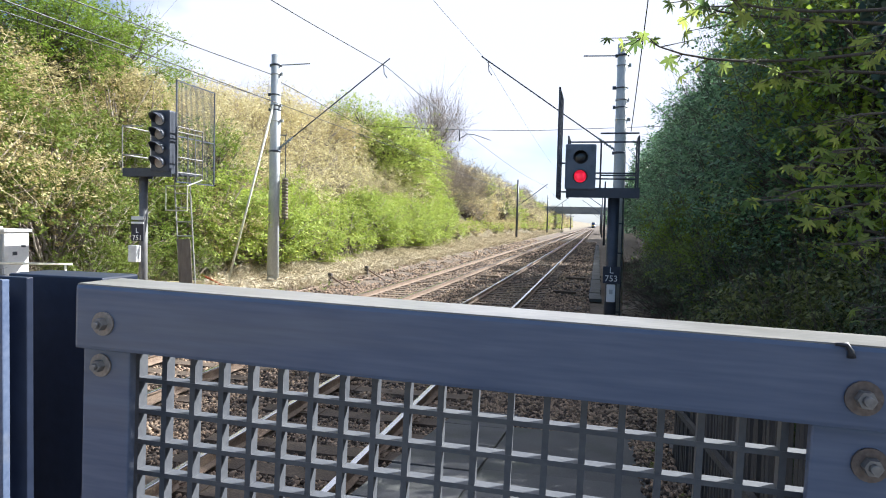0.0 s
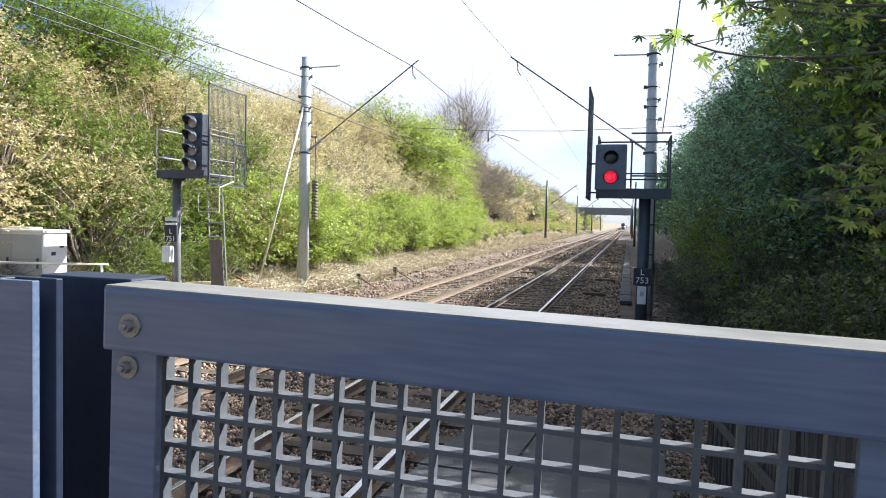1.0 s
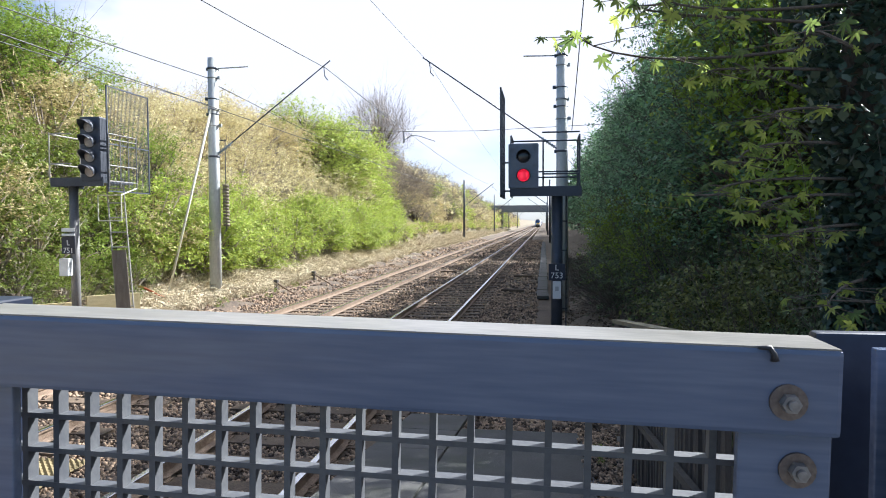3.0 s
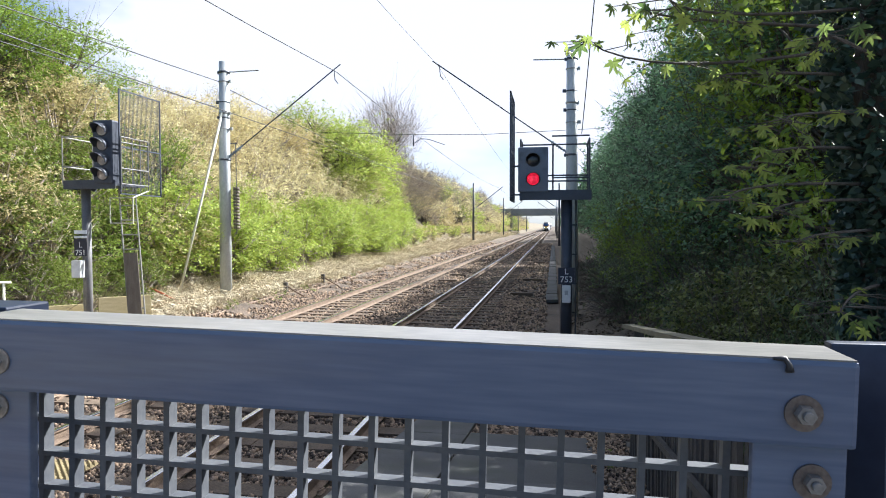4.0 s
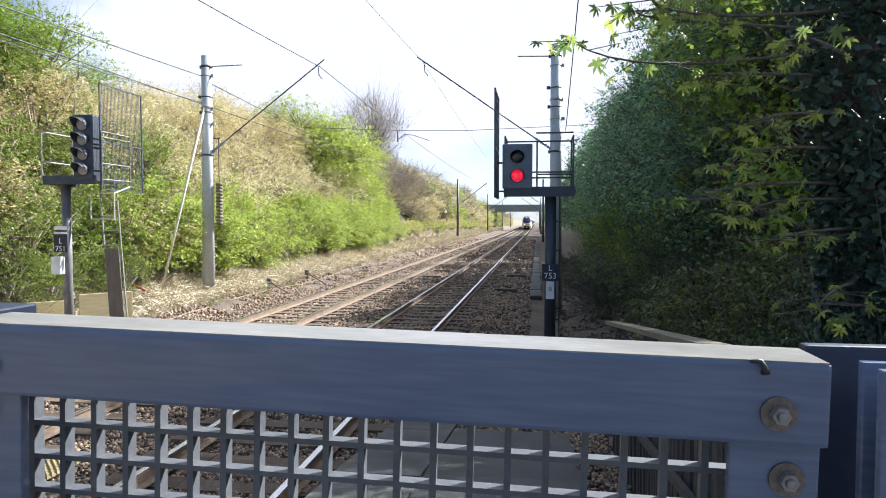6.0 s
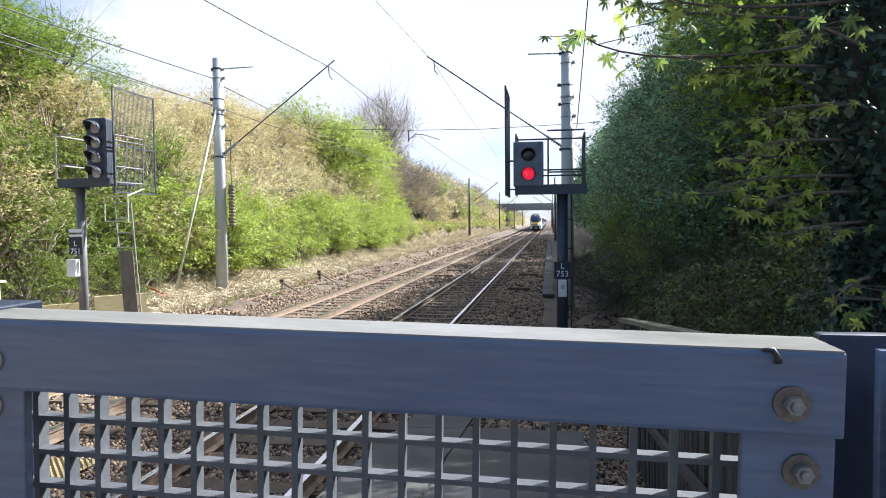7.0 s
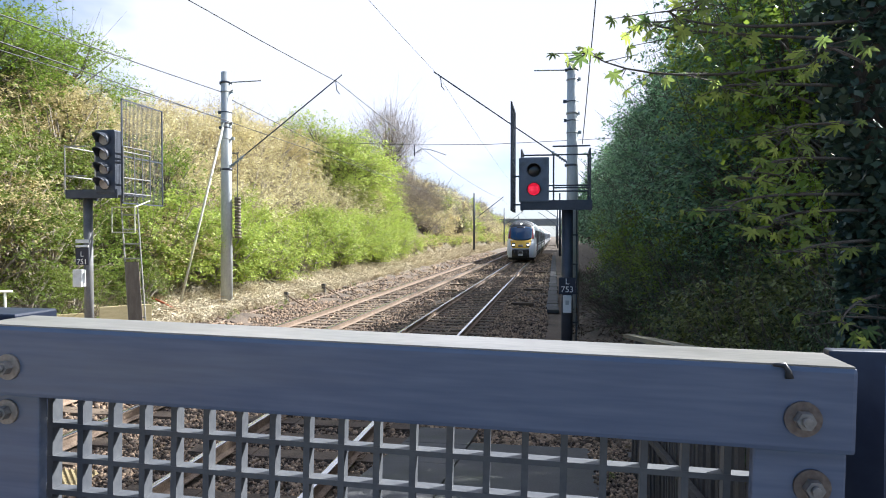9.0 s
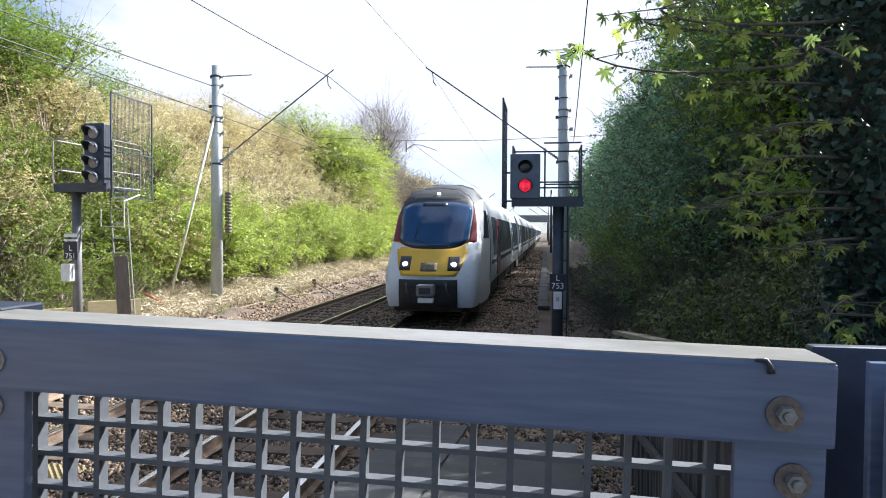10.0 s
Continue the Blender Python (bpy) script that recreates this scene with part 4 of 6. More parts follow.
# ---- lineside things ----
def build_lineside():
    # cable trough along the cess
    tr = thing("cable_trough", -0.05, 0, -0.2, label="grey concrete cable trough with lids beside the near track", category="cable trough")
    bm = bmesh.new()
    box(bm, -0.2, 0.2, -0.49, 0.49, 0.0, 0.11, 0.01)
    me = finish("trough_lid", bm, M_SLAB)
    for k in range(60):
        ob = new("trough_lid", me)
        ob.parent = tr
        ob.matrix_basis = pose(random.uniform(-0.02, 0.02), 22.7 + k, random.uniform(-0.01, 0.01), 0, 0, random.uniform(-1, 1))
    for y, x in ((24.5, -1.15), (31.0, -0.95), (46.0, -1.0), (30.0, -4.8), (33.5, -4.85)):
        ob = thing("track_box", x, y, -0.2, label="low grey concrete duct cover in the ballast", category="duct cover", group="duct covers")
        bm = bmesh.new()
        box(bm, -0.42, 0.42, -0.14, 0.14, 0, 0.1, 0.012)
        part("cover", bm, M_SLEEPER, ob)
    for x, y, h in ((-9.3, 25.7, 0.42), (-9.3, 21.9, 0.4)):
        st = thing("marker_stump", x, y, 0.0, label="short dark timber stump with a rusty pipe beside it", category="stump", group="marker stumps")
        bm = bmesh.new()
        box(bm, -0.07, 0.07, -0.07, 0.07, -0.1, h, 0.012)
        part("stump", bm, M_TIMBER, st)
        bm = bmesh.new()
        polytube(bm, [(0.05, 0, h * 0.7), (0.35, -0.2, h * 0.4), (0.8, -0.3, -0.05)], 0.03, 6)
        part("pipe", bm, M_RUST, st)
    # cable lying along the edge of the ballast, and orange tube beside the signal's foot
    rng = np.random.default_rng(23)
    cable = thing("lineside_cable", 0, 0, 0, label="dusty grey cable lying along the edge of the ballast", category="cable")
    ys = np.linspace(13.5, 46, 40)
    xs = -9.05 + 0.12 * np.sin(ys * 0.55) + rng.normal(0, 0.02, 40)
    bm = bmesh.new()
    polytube(bm, [(x, y, float(ground_z(np.array(x), np.array(y))) + 0.035) for x, y in zip(xs, ys)], 0.022, 6)
    part("cable_run", bm, M_RUST, cable)
    duct = thing("orange_duct", -10.2, 16.4, 0.18, label="bent orange-red plastic duct in the dead grass", category="duct")
    for k, (dx, dy) in enumerate(((0.0, 0.0), (-0.22, 0.25))):
        bm = bmesh.new()
        polytube(bm, [(dx - 0.75, dy + 0.1, 0.5), (dx - 0.3, dy, 0.36), (dx + 0.1, dy - 0.05, 0.2), (dx + 0.3, dy - 0.1, 0.02)], 0.028, 8)
        part("duct_tube", bm, M_ORANGE, duct)
    # relay cabinet
    cab = thing("relay_cabinet", -11.8, 10.5, 0.55, label="white steel relay cabinet with a flat lid and two doors", category="cabinet")
    bm = bmesh.new()
    box(bm, -0.78, 0.78, -0.28, 0.28, 0.1, 1.4, 0.012)
    part("body", bm, M_WHITE, cab)
    bm = bmesh.new()
    box(bm, -0.82, 0.82, -0.32, 0.32, 1.4, 1.46, 0.02)
    box(bm, -0.45, 0.3, -0.15, 0.15, 1.46, 1.5, 0.015)
    part("roof", bm, M_WHITE, cab)
    for x0, x1 in ((-0.74, -0.01), (0.01, 0.74)):
        bm = bmesh.new()
        box(bm, x0, x1, -0.296, -0.28, 0.16, 1.36, 0.006)
        door = part("door", bm, M_CABGREY, cab, "pale grey door")
        bm = bmesh.new()
        box(bm, x1 - 0.1, x1 - 0.06, -0.32, -0.296, 0.7, 0.9, 0.004)
        part("handle", bm, M_DARK, door)
    for y0, y1, z0, z1 in ((-0.1, 0.0, 0.95, 1.02), (0.1, 0.2, 1.1, 1.14)):
        bm = bmesh.new()
        box(bm, 0.781, 0.79, y0, y1, z0, z1, 0.002)
        part("side_plate", bm, M_DARK, cab)
    bm = bmesh.new()
    box(bm, -0.85, 0.85, -0.35, 0.35, -0.4, 0.1, 0.01)
    part("plinth", bm, M_BRIDGE, cab)
    # white handrail in front of it
    hr = thing("handrail", -10.4, 8.3, 0.0, label="thin white tubular handrail before the cabinet", category="handrail")
    bm = bmesh.new()
    tube(bm, (-2.5, 0, 1.45), (0.75, 2.1, 1.38), 0.022, sides=8)
    part("top_bar", bm, M_CREAM, hr)
    for k in (0.1, 0.5, 0.97):
        bm = bmesh.new()
        x, y = -2.5 + 3.25 * k, 2.1 * k
        tube(bm, (x, y, -0.05), (x, y, 1.44 - 0.07 * k), 0.022, sides=8)
        part("handrail_post", bm, M_CREAM, hr)
    for x, y, w in ((-8.74, 12.3, 0.5), (-10.0, 12.2, 0.42)):
        bd = thing("retaining_board", x, y, 0.0, rz=48, label="pale timber retaining board at the signal's foot", category="board", group="retaining boards")
        bm = bmesh.new()
        box(bm, -w, w, -0.03, 0.03, -0.2, 0.94 if w > 0.45 else 0.75, 0.006)
        part("board", bm, M_TIMBERPALE, bd)
    # road bridge
    br = thing("road_bridge", -3, 182, 0, label="grey concrete road bridge across the railway", category="bridge")
    bm = bmesh.new()
    box(bm, -20, 20, -3.5, 3.5, 5.2, 6.0)
    part("deck", bm, M_BRIDGE, br)
    for y in (-3.6, 3.4):
        bm = bmesh.new()
        box(bm, -20, 20, y, y + 0.2, 5.1, 6.9)
        part("parapet", bm, M_BRIDGE, br)
    for x0, x1 in ((-11.5, -8.3), (5.3, 8.5)):
        bm = bmesh.new()
        box(bm, x0, x1, -3.3, 3.3, -0.5, 5.2)
        part("abutment", bm, M_BRIDGE, br)


build_lineside()


# ---- plants ----
def leaf_quads(rng, centres, length, width, up=0.35, out=None):
    """Folded four-cornered leaves; out: the way that each one's clump faces there."""
    n = len(centres)
    nrm = rng.normal(0, 0.6, (n, 3))
    nrm[:, 2] = np.abs(nrm[:, 2]) + up
    if out is not None:
        nrm += out * 0.9
    nrm /= np.linalg.norm(nrm, axis=1, keepdims=True)
    a = np.cross(nrm, rng.normal(0, 1, (n, 3)))
    a /= np.linalg.norm(a, axis=1, keepdims=True)
    b = np.cross(nrm, a)
    s = rng.uniform(0.6, 1.35, (n, 1))
    tip = a * length * 0.5 * s
    side = b * width * 0.5 * s
    V = np.stack([centres - tip, centres + side - nrm * width * 0.12, centres + tip, centres - side - nrm * width * 0.12], 1)
    return V.reshape(-1, 3), np.arange(n * 4).reshape(n, 4)


def twig_quads(rng, starts, ends, r):
    """Fine tapering stalks from start to end, a fold of one face each."""
    n = len(starts)
    d = ends - starts
    side = np.cross(d, rng.normal(0, 1, (n, 3)))
    side /= np.linalg.norm(side, axis=1, keepdims=True) + 1e-9
    V = np.stack([starts + side * r, starts - side * r, ends - side * r * 0.35, ends + side * r * 0.35], 1)
    return V.reshape(-1, 3), np.arange(n * 4).reshape(n, 4)


def plant(name, seed, height, radius, clumps, leaves, leaf_len, leaf_mat, twigs=0, twig_mat=None, twig_len=0.6, trunk=0.0, stem_r=0.05, low=0.0, spread=0.22, label="", category="bush", twig_r=0.009, wild=0.5):
    """A bush or tree standing at its origin: stems to each clump, leaves round the clumps, fine twigs."""
    rng = np.random.default_rng(seed)
    root = thing(name, label=label, category=category)
    centres = []
    while len(centres) < clumps:
        p = rng.uniform(-1, 1, 3)
        r = np.linalg.norm(p)
        if r < 1 and rng.random() < 0.15 + r ** 2:
            z = low + (height - low) * (0.5 + 0.5 * p[2])
            k = 1.0 - 0.25 * max(p[2], 0)
            centres.append((p[0] * radius * k, p[1] * radius * k, z))
    centres = np.array(centres) + rng.normal(0, 0.08 * radius, (clumps, 3))
    centres[:, 2] = np.maximum(centres[:, 2], 0.12)
    bm = bmesh.new()
    if trunk:
        lean = rng.normal(0, 0.04, 2) * height
        pts = [(lean[0] * t * t + 0.05 * math.sin(7 * t), lean[1] * t * t, -0.3 + t * height * 0.82) for t in np.linspace(0, 1, 7)]
        polytube(bm, pts, [trunk * (1 - 0.8 * t) for t in np.linspace(0, 1, 7)], 8)
    for c in centres:
        if trunk:
            z = min(c[2] * 0.75, height * 0.7) * rng.uniform(0.6, 0.95)
            t = (z + 0.3) / (height * 0.82)
            s = Vector((lean[0] * t * t, lean[1] * t * t, z))
        else:
            s = Vector((*rng.normal(0, radius * 0.12, 2), -0.2))
        e = Vector(c)
        mid = s.lerp(e, 0.5) + Vector(rng.normal(0, 0.06 * radius, 3)) + Vector((0, 0, 0.08 * height if not trunk else 0.0))
        polytube(bm, [tuple(s), tuple(mid), tuple(e)], [stem_r, stem_r * 0.6, stem_r * 0.2], 5)
    stem = part("trunk" if trunk else "stem_mass", bm, M_TWIGGREY if twig_mat is M_TWIG and not trunk else M_BARK, root)
    if not trunk:
        tagged(stem, kind="stuff")
    if leaves:
        # leaves sit along short drooping sprays that leave each clump outwards
        per = 12
        sprays = leaves // per
        k = rng.integers(0, clumps, sprays)
        start = centres[k] + rng.normal(0, 1, (sprays, 3)) * spread * radius * np.array([0.75, 0.75, 0.6])
        way = start - np.array([0, 0, height * 0.4])
        way /= np.linalg.norm(way, axis=1, keepdims=True) + 1e-6
        way = way * 0.8 + rng.normal(0, 0.55, (sprays, 3))
        way[:, 2] *= 0.5
        way /= np.linalg.norm(way, axis=1, keepdims=True) + 1e-6
        reach = min(max(0.24 * radius, 0.05), 0.75) * rng.uniform(0.5, 1.3, (sprays, 1, 1))
        t = np.linspace(0.05, 1.0, per)[None, :, None]
        pos = start[:, None, :] + way[:, None, :] * reach * t - np.array([0, 0, 0.22]) * reach * t * t
        pos = pos.reshape(-1, 3) + rng.normal(0, leaf_len * 0.4, (sprays * per, 3))
        pos[:, 2] = np.maximum(pos[:, 2], 0.05)
        V, F = leaf_quads(rng, pos, leaf_len, leaf_len * 0.55, 0.55, np.repeat(way, per, axis=0) * 0.5)
        ob = new("crown", quad_mesh("crown", V, F, leaf_mat))
        ob.parent = root
        tagged(ob, kind="stuff")
    if twigs:
        k = rng.integers(0, clumps, twigs)
        st = centres[k] + rng.normal(0, spread * radius * 0.55, (twigs, 3))
        out = st - np.array([0, 0, height * 0.25])
        out /= np.linalg.norm(out, axis=1, keepdims=True)
        d = out + rng.normal(0, wild, (twigs, 3)) + np.array([0, 0, 0.7 * wild])
        en = st + d * twig_len * rng.uniform(0.4, 1.2, (twigs, 1))
        st[:, 2], en[:, 2] = np.maximum(st[:, 2], 0.02), np.maximum(en[:, 2], 0.05)
        V, F = twig_quads(rng, st, en, twig_r)
        ob = new("twig_mass", quad_mesh("twig_mass", V, F, twig_mat))
        ob.parent = root
        tagged(ob, kind="stuff")
    return root


def place(src, x, y, turn, sx=1.0, sz=1.0, dz=0.0, first=[]):
    """Sets out a plant: the model itself the first time, copies after that."""
    z = float(ground_z(np.array(x), np.array(y))) - 0.1 + dz
    if src.name in first:
        ob = copy_thing(src, pose(x, y, z, 0, 0, turn))
    else:
        first.append(src.name)
        ob = src
        ob.matrix_basis = pose(x, y, z, 0, 0, turn)
    ob.scale = (sx, sx, sz)
    return ob


def build_plants():
    lime = [plant("shrub", 11 + k, 2.6, 1.7, 70, 12000, 0.1, M_LEAF_LIME, 150, M_TWIG, 0.6, spread=0.17, label="bright lime-green spring shrub at the foot of the bank") for k in range(2)]
    green = [plant("shrub", 21 + k, 3.2, 1.9, 50, 8400, 0.1, M_LEAF_GREEN, 200, M_BARK, 0.7, label="fresh green leafy shrub on the bank") for k in range(2)]
    shade = [plant("shrub", 25 + k, 3.2, 1.9, 50, 8400, 0.1, M_LEAF_BANK, 150, M_TWIG, 0.7, label="olive-green leafy shrub low on the bank") for k in range(2)]
    tan = [plant("thicket", 31 + k, 3.0, 2.1, 70, 10800, 0.09, M_LEAF_OLIVE, 350, M_TWIG, 0.45, label="tan twiggy thicket just coming into leaf on the bank") for k in range(3)]
    blossom = [plant("thicket", 41, 2.8, 2.0, 60, 10500, 0.086, M_BLOSSOM, 400, M_TWIG, 0.45, label="pale flowering thicket on the sunny bank")]
    bare = plant("bare_tree", 51, 8.5, 3.2, 60, 0, 0.1, M_LEAF_OLIVE, 1500, M_TWIGGREY, 0.9, trunk=0.22, stem_r=0.06, low=2.5, label="leafless grey tree on top of the bank", category="tree", twig_r=0.012, wild=0.95)
    brown = plant("thicket", 55, 5.2, 2.6, 70, 3500, 0.11, M_LEAF_OLIVE, 4500, M_TWIGGREY, 0.9, label="brown leafless thicket on the bank")
    bigg = plant("leafy_tree", 61, 6.5, 3.3, 110, 15000, 0.16, M_LEAF_LIME, 600, M_TWIG, 0.8, trunk=0.2, stem_r=0.05, low=0.8, label="tall bright green tree on the bank", category="tree")
    sage = plant("leafy_tree", 62, 6.5, 3.3, 90, 15000, 0.12, M_LEAF_GREEN, 300, M_BARK, 0.8, trunk=0.2, stem_r=0.05, low=0.8, spread=0.15, label="tall fresh green tree on top of the bank", category="tree")
    far_tan = plant("thicket", 35, 3.0, 2.1, 50, 2600, 0.2, M_LEAF_OLIVE, 200, M_TWIG, 0.6, label="tan thicket far along the bank", twig_r=0.02)
    far_green = plant("shrub", 36, 3.2, 2.0, 50, 2600, 0.2, M_LEAF_LIME, 120, M_TWIG, 0.6, label="green shrub far along the bank", twig_r=0.02)
    far_brown = plant("thicket", 37, 4.0, 2.4, 50, 1800, 0.2, M_BLOSSOM, 700, M_TWIGGREY, 0.8, label="brown thicket far along the bank", twig_r=0.02)
    far_tree = plant("leafy_tree", 38, 8.5, 2.7, 80, 3500, 0.27, M_LEAF_DARK, 200, M_BARK, 0.8, trunk=0.16, stem_r=0.035, low=0.6, spread=0.26, label="dark green tree far along the line", category="tree", twig_r=0.02)
    rng = np.random.default_rng(5)

    def u(a, b):
        return float(rng.uniform(a, b))
    # foot of the left bank: lime shrubs
    for y in np.arange(17.5, 50, 1.6):
        place(lime[int(rng.integers(2))], (-11.7 if y > 20.5 else -12.2) + u(-0.3, 0.3), y + u(-0.5, 0.5), u(0, 360), u(0.8, 1.05), u(0.85, 1.1))
    for y in np.arange(10.5, 17, 1.1):
        place(shade[int(rng.integers(2))], -11.3 + u(-0.3, 0.3) if y > 12.6 else -13.2, y, u(0, 360), u(0.38, 0.55), u(0.32, 0.52))
    for y in np.arange(12.2, 18, 1.9):
        place((shade + green + shade + tan)[int(rng.integers(9))], -12.3 + u(-0.4, 0.4), y + u(-0.5, 0.5), u(0, 360), u(0.7, 0.95), u(0.6, 0.85))
    for y in np.arange(9.6, 18, 1.7):
        place((shade + tan)[int(rng.integers(5))], -13.3 + u(-0.4, 0.4), y + u(-0.4, 0.4), u(0, 360), u(0.75, 0.95), u(0.75, 0.95))
    # slope: tan thickets with green among them
    for row, x in enumerate((-14.0, -15.9, -17.8, -20.0)):
        for y in np.arange(6 + row, 74, 2.9):
            r = rng.random()
            src = tan[int(rng.integers(3))]
            if r < (0.5 if 22 < y < 46 else 0.16) and y > 15:
                src = blossom[0]
            elif r < (0.4 if row == 0 else 0.12) and row < 2:
                src = (shade if y < 19 else green)[int(rng.integers(2))]
            place(src, x + u(-0.6, 0.6), y + u(-1, 1), u(0, 360), u(0.85, 1.15), u(0.8, 1.1) * (0.8 if row == 3 else 1.0))
    for y in np.arange(50, 300, 3.2):
        place((far_tan, far_green)[int(rng.integers(2))], -11.9 + u(-0.5, 0.3), y, u(0, 360), u(0.4, 0.65), u(0.3, 0.5))
    for y, x, s, h in ((22.0, -20.2, 0.85, 0.72), (19, -18.6, 0.9, 0.75), (15.5, -18.8, 0.9, 0.75), (20.8, -17.4, 0.75, 0.72), (17.4, -17.4, 0.75, 0.72), (43, -14.2, 0.95, 0.85), (47, -14.6, 0.9, 0.85), (42, -16.0, 0.75, 0.72), (44.5, -15.0, 0.7, 0.7), (45.5, -12.9, 0.62, 0.62), (41.5, -13.6, 0.5, 0.55)):
        place(bigg if y > 30 else sage, x, y, u(0, 360), s, h)
    for y, x in ((64, -16.2), (68, -17.5)):
        place(bare, x, y, u(0, 360), 0.9, 1.0)
    for y in (54, 58, 62, 66):
        place(brown, -13.6 + u(-0.5, 0.5), y, u(0, 360), 0.95, 0.85)
    for y in np.arange(70, 300, 5.5):
        f = float(np.interp(y, [70, 110, 180, 300], [0.9, 0.95, 1.0, 1.0]))
        for x in (-13.2, -16.5):
            src = (far_tan, far_green, far_green, far_brown, far_tan)[int(rng.integers(5))]
            place(src, x + u(-0.6, 0.6), y + u(-2, 2), u(0, 360), f * u(0.95, 1.2), f * u(0.8, 1.1))
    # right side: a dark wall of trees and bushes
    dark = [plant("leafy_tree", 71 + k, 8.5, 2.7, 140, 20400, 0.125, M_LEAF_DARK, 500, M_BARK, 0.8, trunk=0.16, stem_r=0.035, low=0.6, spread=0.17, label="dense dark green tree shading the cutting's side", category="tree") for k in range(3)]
    low = [plant("bush", 81 + k, 2.2, 1.4, 60, 9500, 0.07, M_LEAF_UNDER, 250, M_BARK, 0.5, label="low green bush beside the line, leaves darkened for shade") for k in range(2)]
    # Trees from x 8 out stand hidden, added to shade the near track.
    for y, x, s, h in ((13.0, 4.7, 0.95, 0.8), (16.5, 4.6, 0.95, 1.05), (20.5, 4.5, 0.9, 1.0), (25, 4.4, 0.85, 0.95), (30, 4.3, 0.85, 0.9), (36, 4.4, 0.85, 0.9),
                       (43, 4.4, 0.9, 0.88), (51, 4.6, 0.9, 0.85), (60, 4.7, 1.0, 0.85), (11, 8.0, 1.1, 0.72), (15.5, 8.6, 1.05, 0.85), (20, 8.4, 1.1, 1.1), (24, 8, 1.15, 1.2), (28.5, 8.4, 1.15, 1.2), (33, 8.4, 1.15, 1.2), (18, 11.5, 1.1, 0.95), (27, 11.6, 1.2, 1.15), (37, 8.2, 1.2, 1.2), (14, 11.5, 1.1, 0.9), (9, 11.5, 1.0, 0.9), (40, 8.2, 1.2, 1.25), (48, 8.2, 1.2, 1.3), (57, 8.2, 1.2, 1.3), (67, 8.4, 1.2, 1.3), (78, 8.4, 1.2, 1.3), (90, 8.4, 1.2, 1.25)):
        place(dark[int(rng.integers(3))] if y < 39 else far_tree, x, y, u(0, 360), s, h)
    for y, x, k, h in ((4.15, 2.35, 0.42, 0.95), (4.9, 3.0, 0.6, 1.2), (5.3, 1.9, 0.4, 0.8), (6.0, 2.7, 0.6, 1.0)):
        place(low[0], x, y, u(0, 360), k, h)
    place(bigg, 6.6, 17.0, 40, 0.95, 1.45)
    # Tree out of view, added to shade the lowest sycamore bough.
    place(dark[0], 5.8, 7.4, 30, 0.8, 0.62)
    tall = plant("leafy_tree", 77, 8.2, 2.0, 90, 12000, 0.11, M_LEAF_GREEN, 200, M_BARK, 0.6, trunk=0.13, stem_r=0.03, low=4.4, spread=0.18, label="slender tree with sunlit yellow-green crown beyond the ramp", category="tree")
    place(tall, 4.2, 12.2, 15, 1.0, 0.95)
    place(sage, 5.0, 9.5, 70, 0.85, 1.0)
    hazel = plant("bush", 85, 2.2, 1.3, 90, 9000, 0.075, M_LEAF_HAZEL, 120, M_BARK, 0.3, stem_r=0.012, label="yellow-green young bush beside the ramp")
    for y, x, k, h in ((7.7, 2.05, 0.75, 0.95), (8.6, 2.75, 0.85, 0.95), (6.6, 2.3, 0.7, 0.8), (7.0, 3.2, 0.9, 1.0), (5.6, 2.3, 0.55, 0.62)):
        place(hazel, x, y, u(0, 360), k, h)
    for y, x, k in ((17.2, 3.3, 0.75), (20.2, 3.2, 0.7)):
        place(green[0], x, y, u(0, 360), k, k)
    # Tall trees hidden behind the front row, added to shade the line farther on.
    for y in np.arange(58, 125, 5.0):
        place(far_tree, 7.0 + u(-0.3, 0.6), y, u(0, 360), 1.2, 1.2)
    for y, x in ((24.5, 3.4), (30.5, 3.4), (38.0, 3.4)):
        place(green[1], x, y, u(0, 360), 0.7, 1.1)
    for y in np.arange(70, 300, 11):
        place(far_tree, 5.5 + u(-0.4, 0.4), y, u(0, 360), 1.1, 0.7)
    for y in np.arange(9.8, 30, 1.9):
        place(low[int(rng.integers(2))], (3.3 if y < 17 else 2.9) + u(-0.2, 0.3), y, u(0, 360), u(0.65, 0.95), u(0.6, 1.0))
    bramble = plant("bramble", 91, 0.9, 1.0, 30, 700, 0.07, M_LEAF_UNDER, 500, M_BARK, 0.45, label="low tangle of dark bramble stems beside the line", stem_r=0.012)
    for y in np.arange(17.5, 40, 2.6):
        place(bramble, u(1.4, 2.3), y, u(0, 360), u(0.6, 1.0), u(0.5, 1.0))
    briar = plant("bramble", 93, 0.9, 1.0, 30, 300, 0.07, M_LEAF_BANK, 900, M_BOARD, 0.28, label="brown tangle of dead bramble at the bank's foot", stem_r=0.012)
    for y in np.arange(9.0, 14, 0.9):
        place(briar, -10.9 + u(-0.5, 0.4) - (1.1 if y < 12 else 0), y, u(0, 360), u(0.7, 1.1), u(0.3, 0.5))
    weed = plant("weed", 95, 0.3, 0.22, 14, 220, 0.04, M_LEAF_BANK, 40, M_TWIG, 0.1, label="small green weed growing out of the stones", category="weed", stem_r=0.004, twig_r=0.002)
    for y, x in ((2.6, 0.56), (3.3, 0.58), (4.1, 0.54), (4.7, 0.58), (5.5, 0.5), (6.2, 0.55)):
        place(weed, x, y, u(0, 360), u(0.35, 0.6), u(0.3, 0.5), ramp_z(y) + 0.3)
    for k in range(14):
        place(weed, u(-9.9, -8.9), u(11, 30), u(0, 360), u(0.8, 1.6), u(0.6, 1.3))
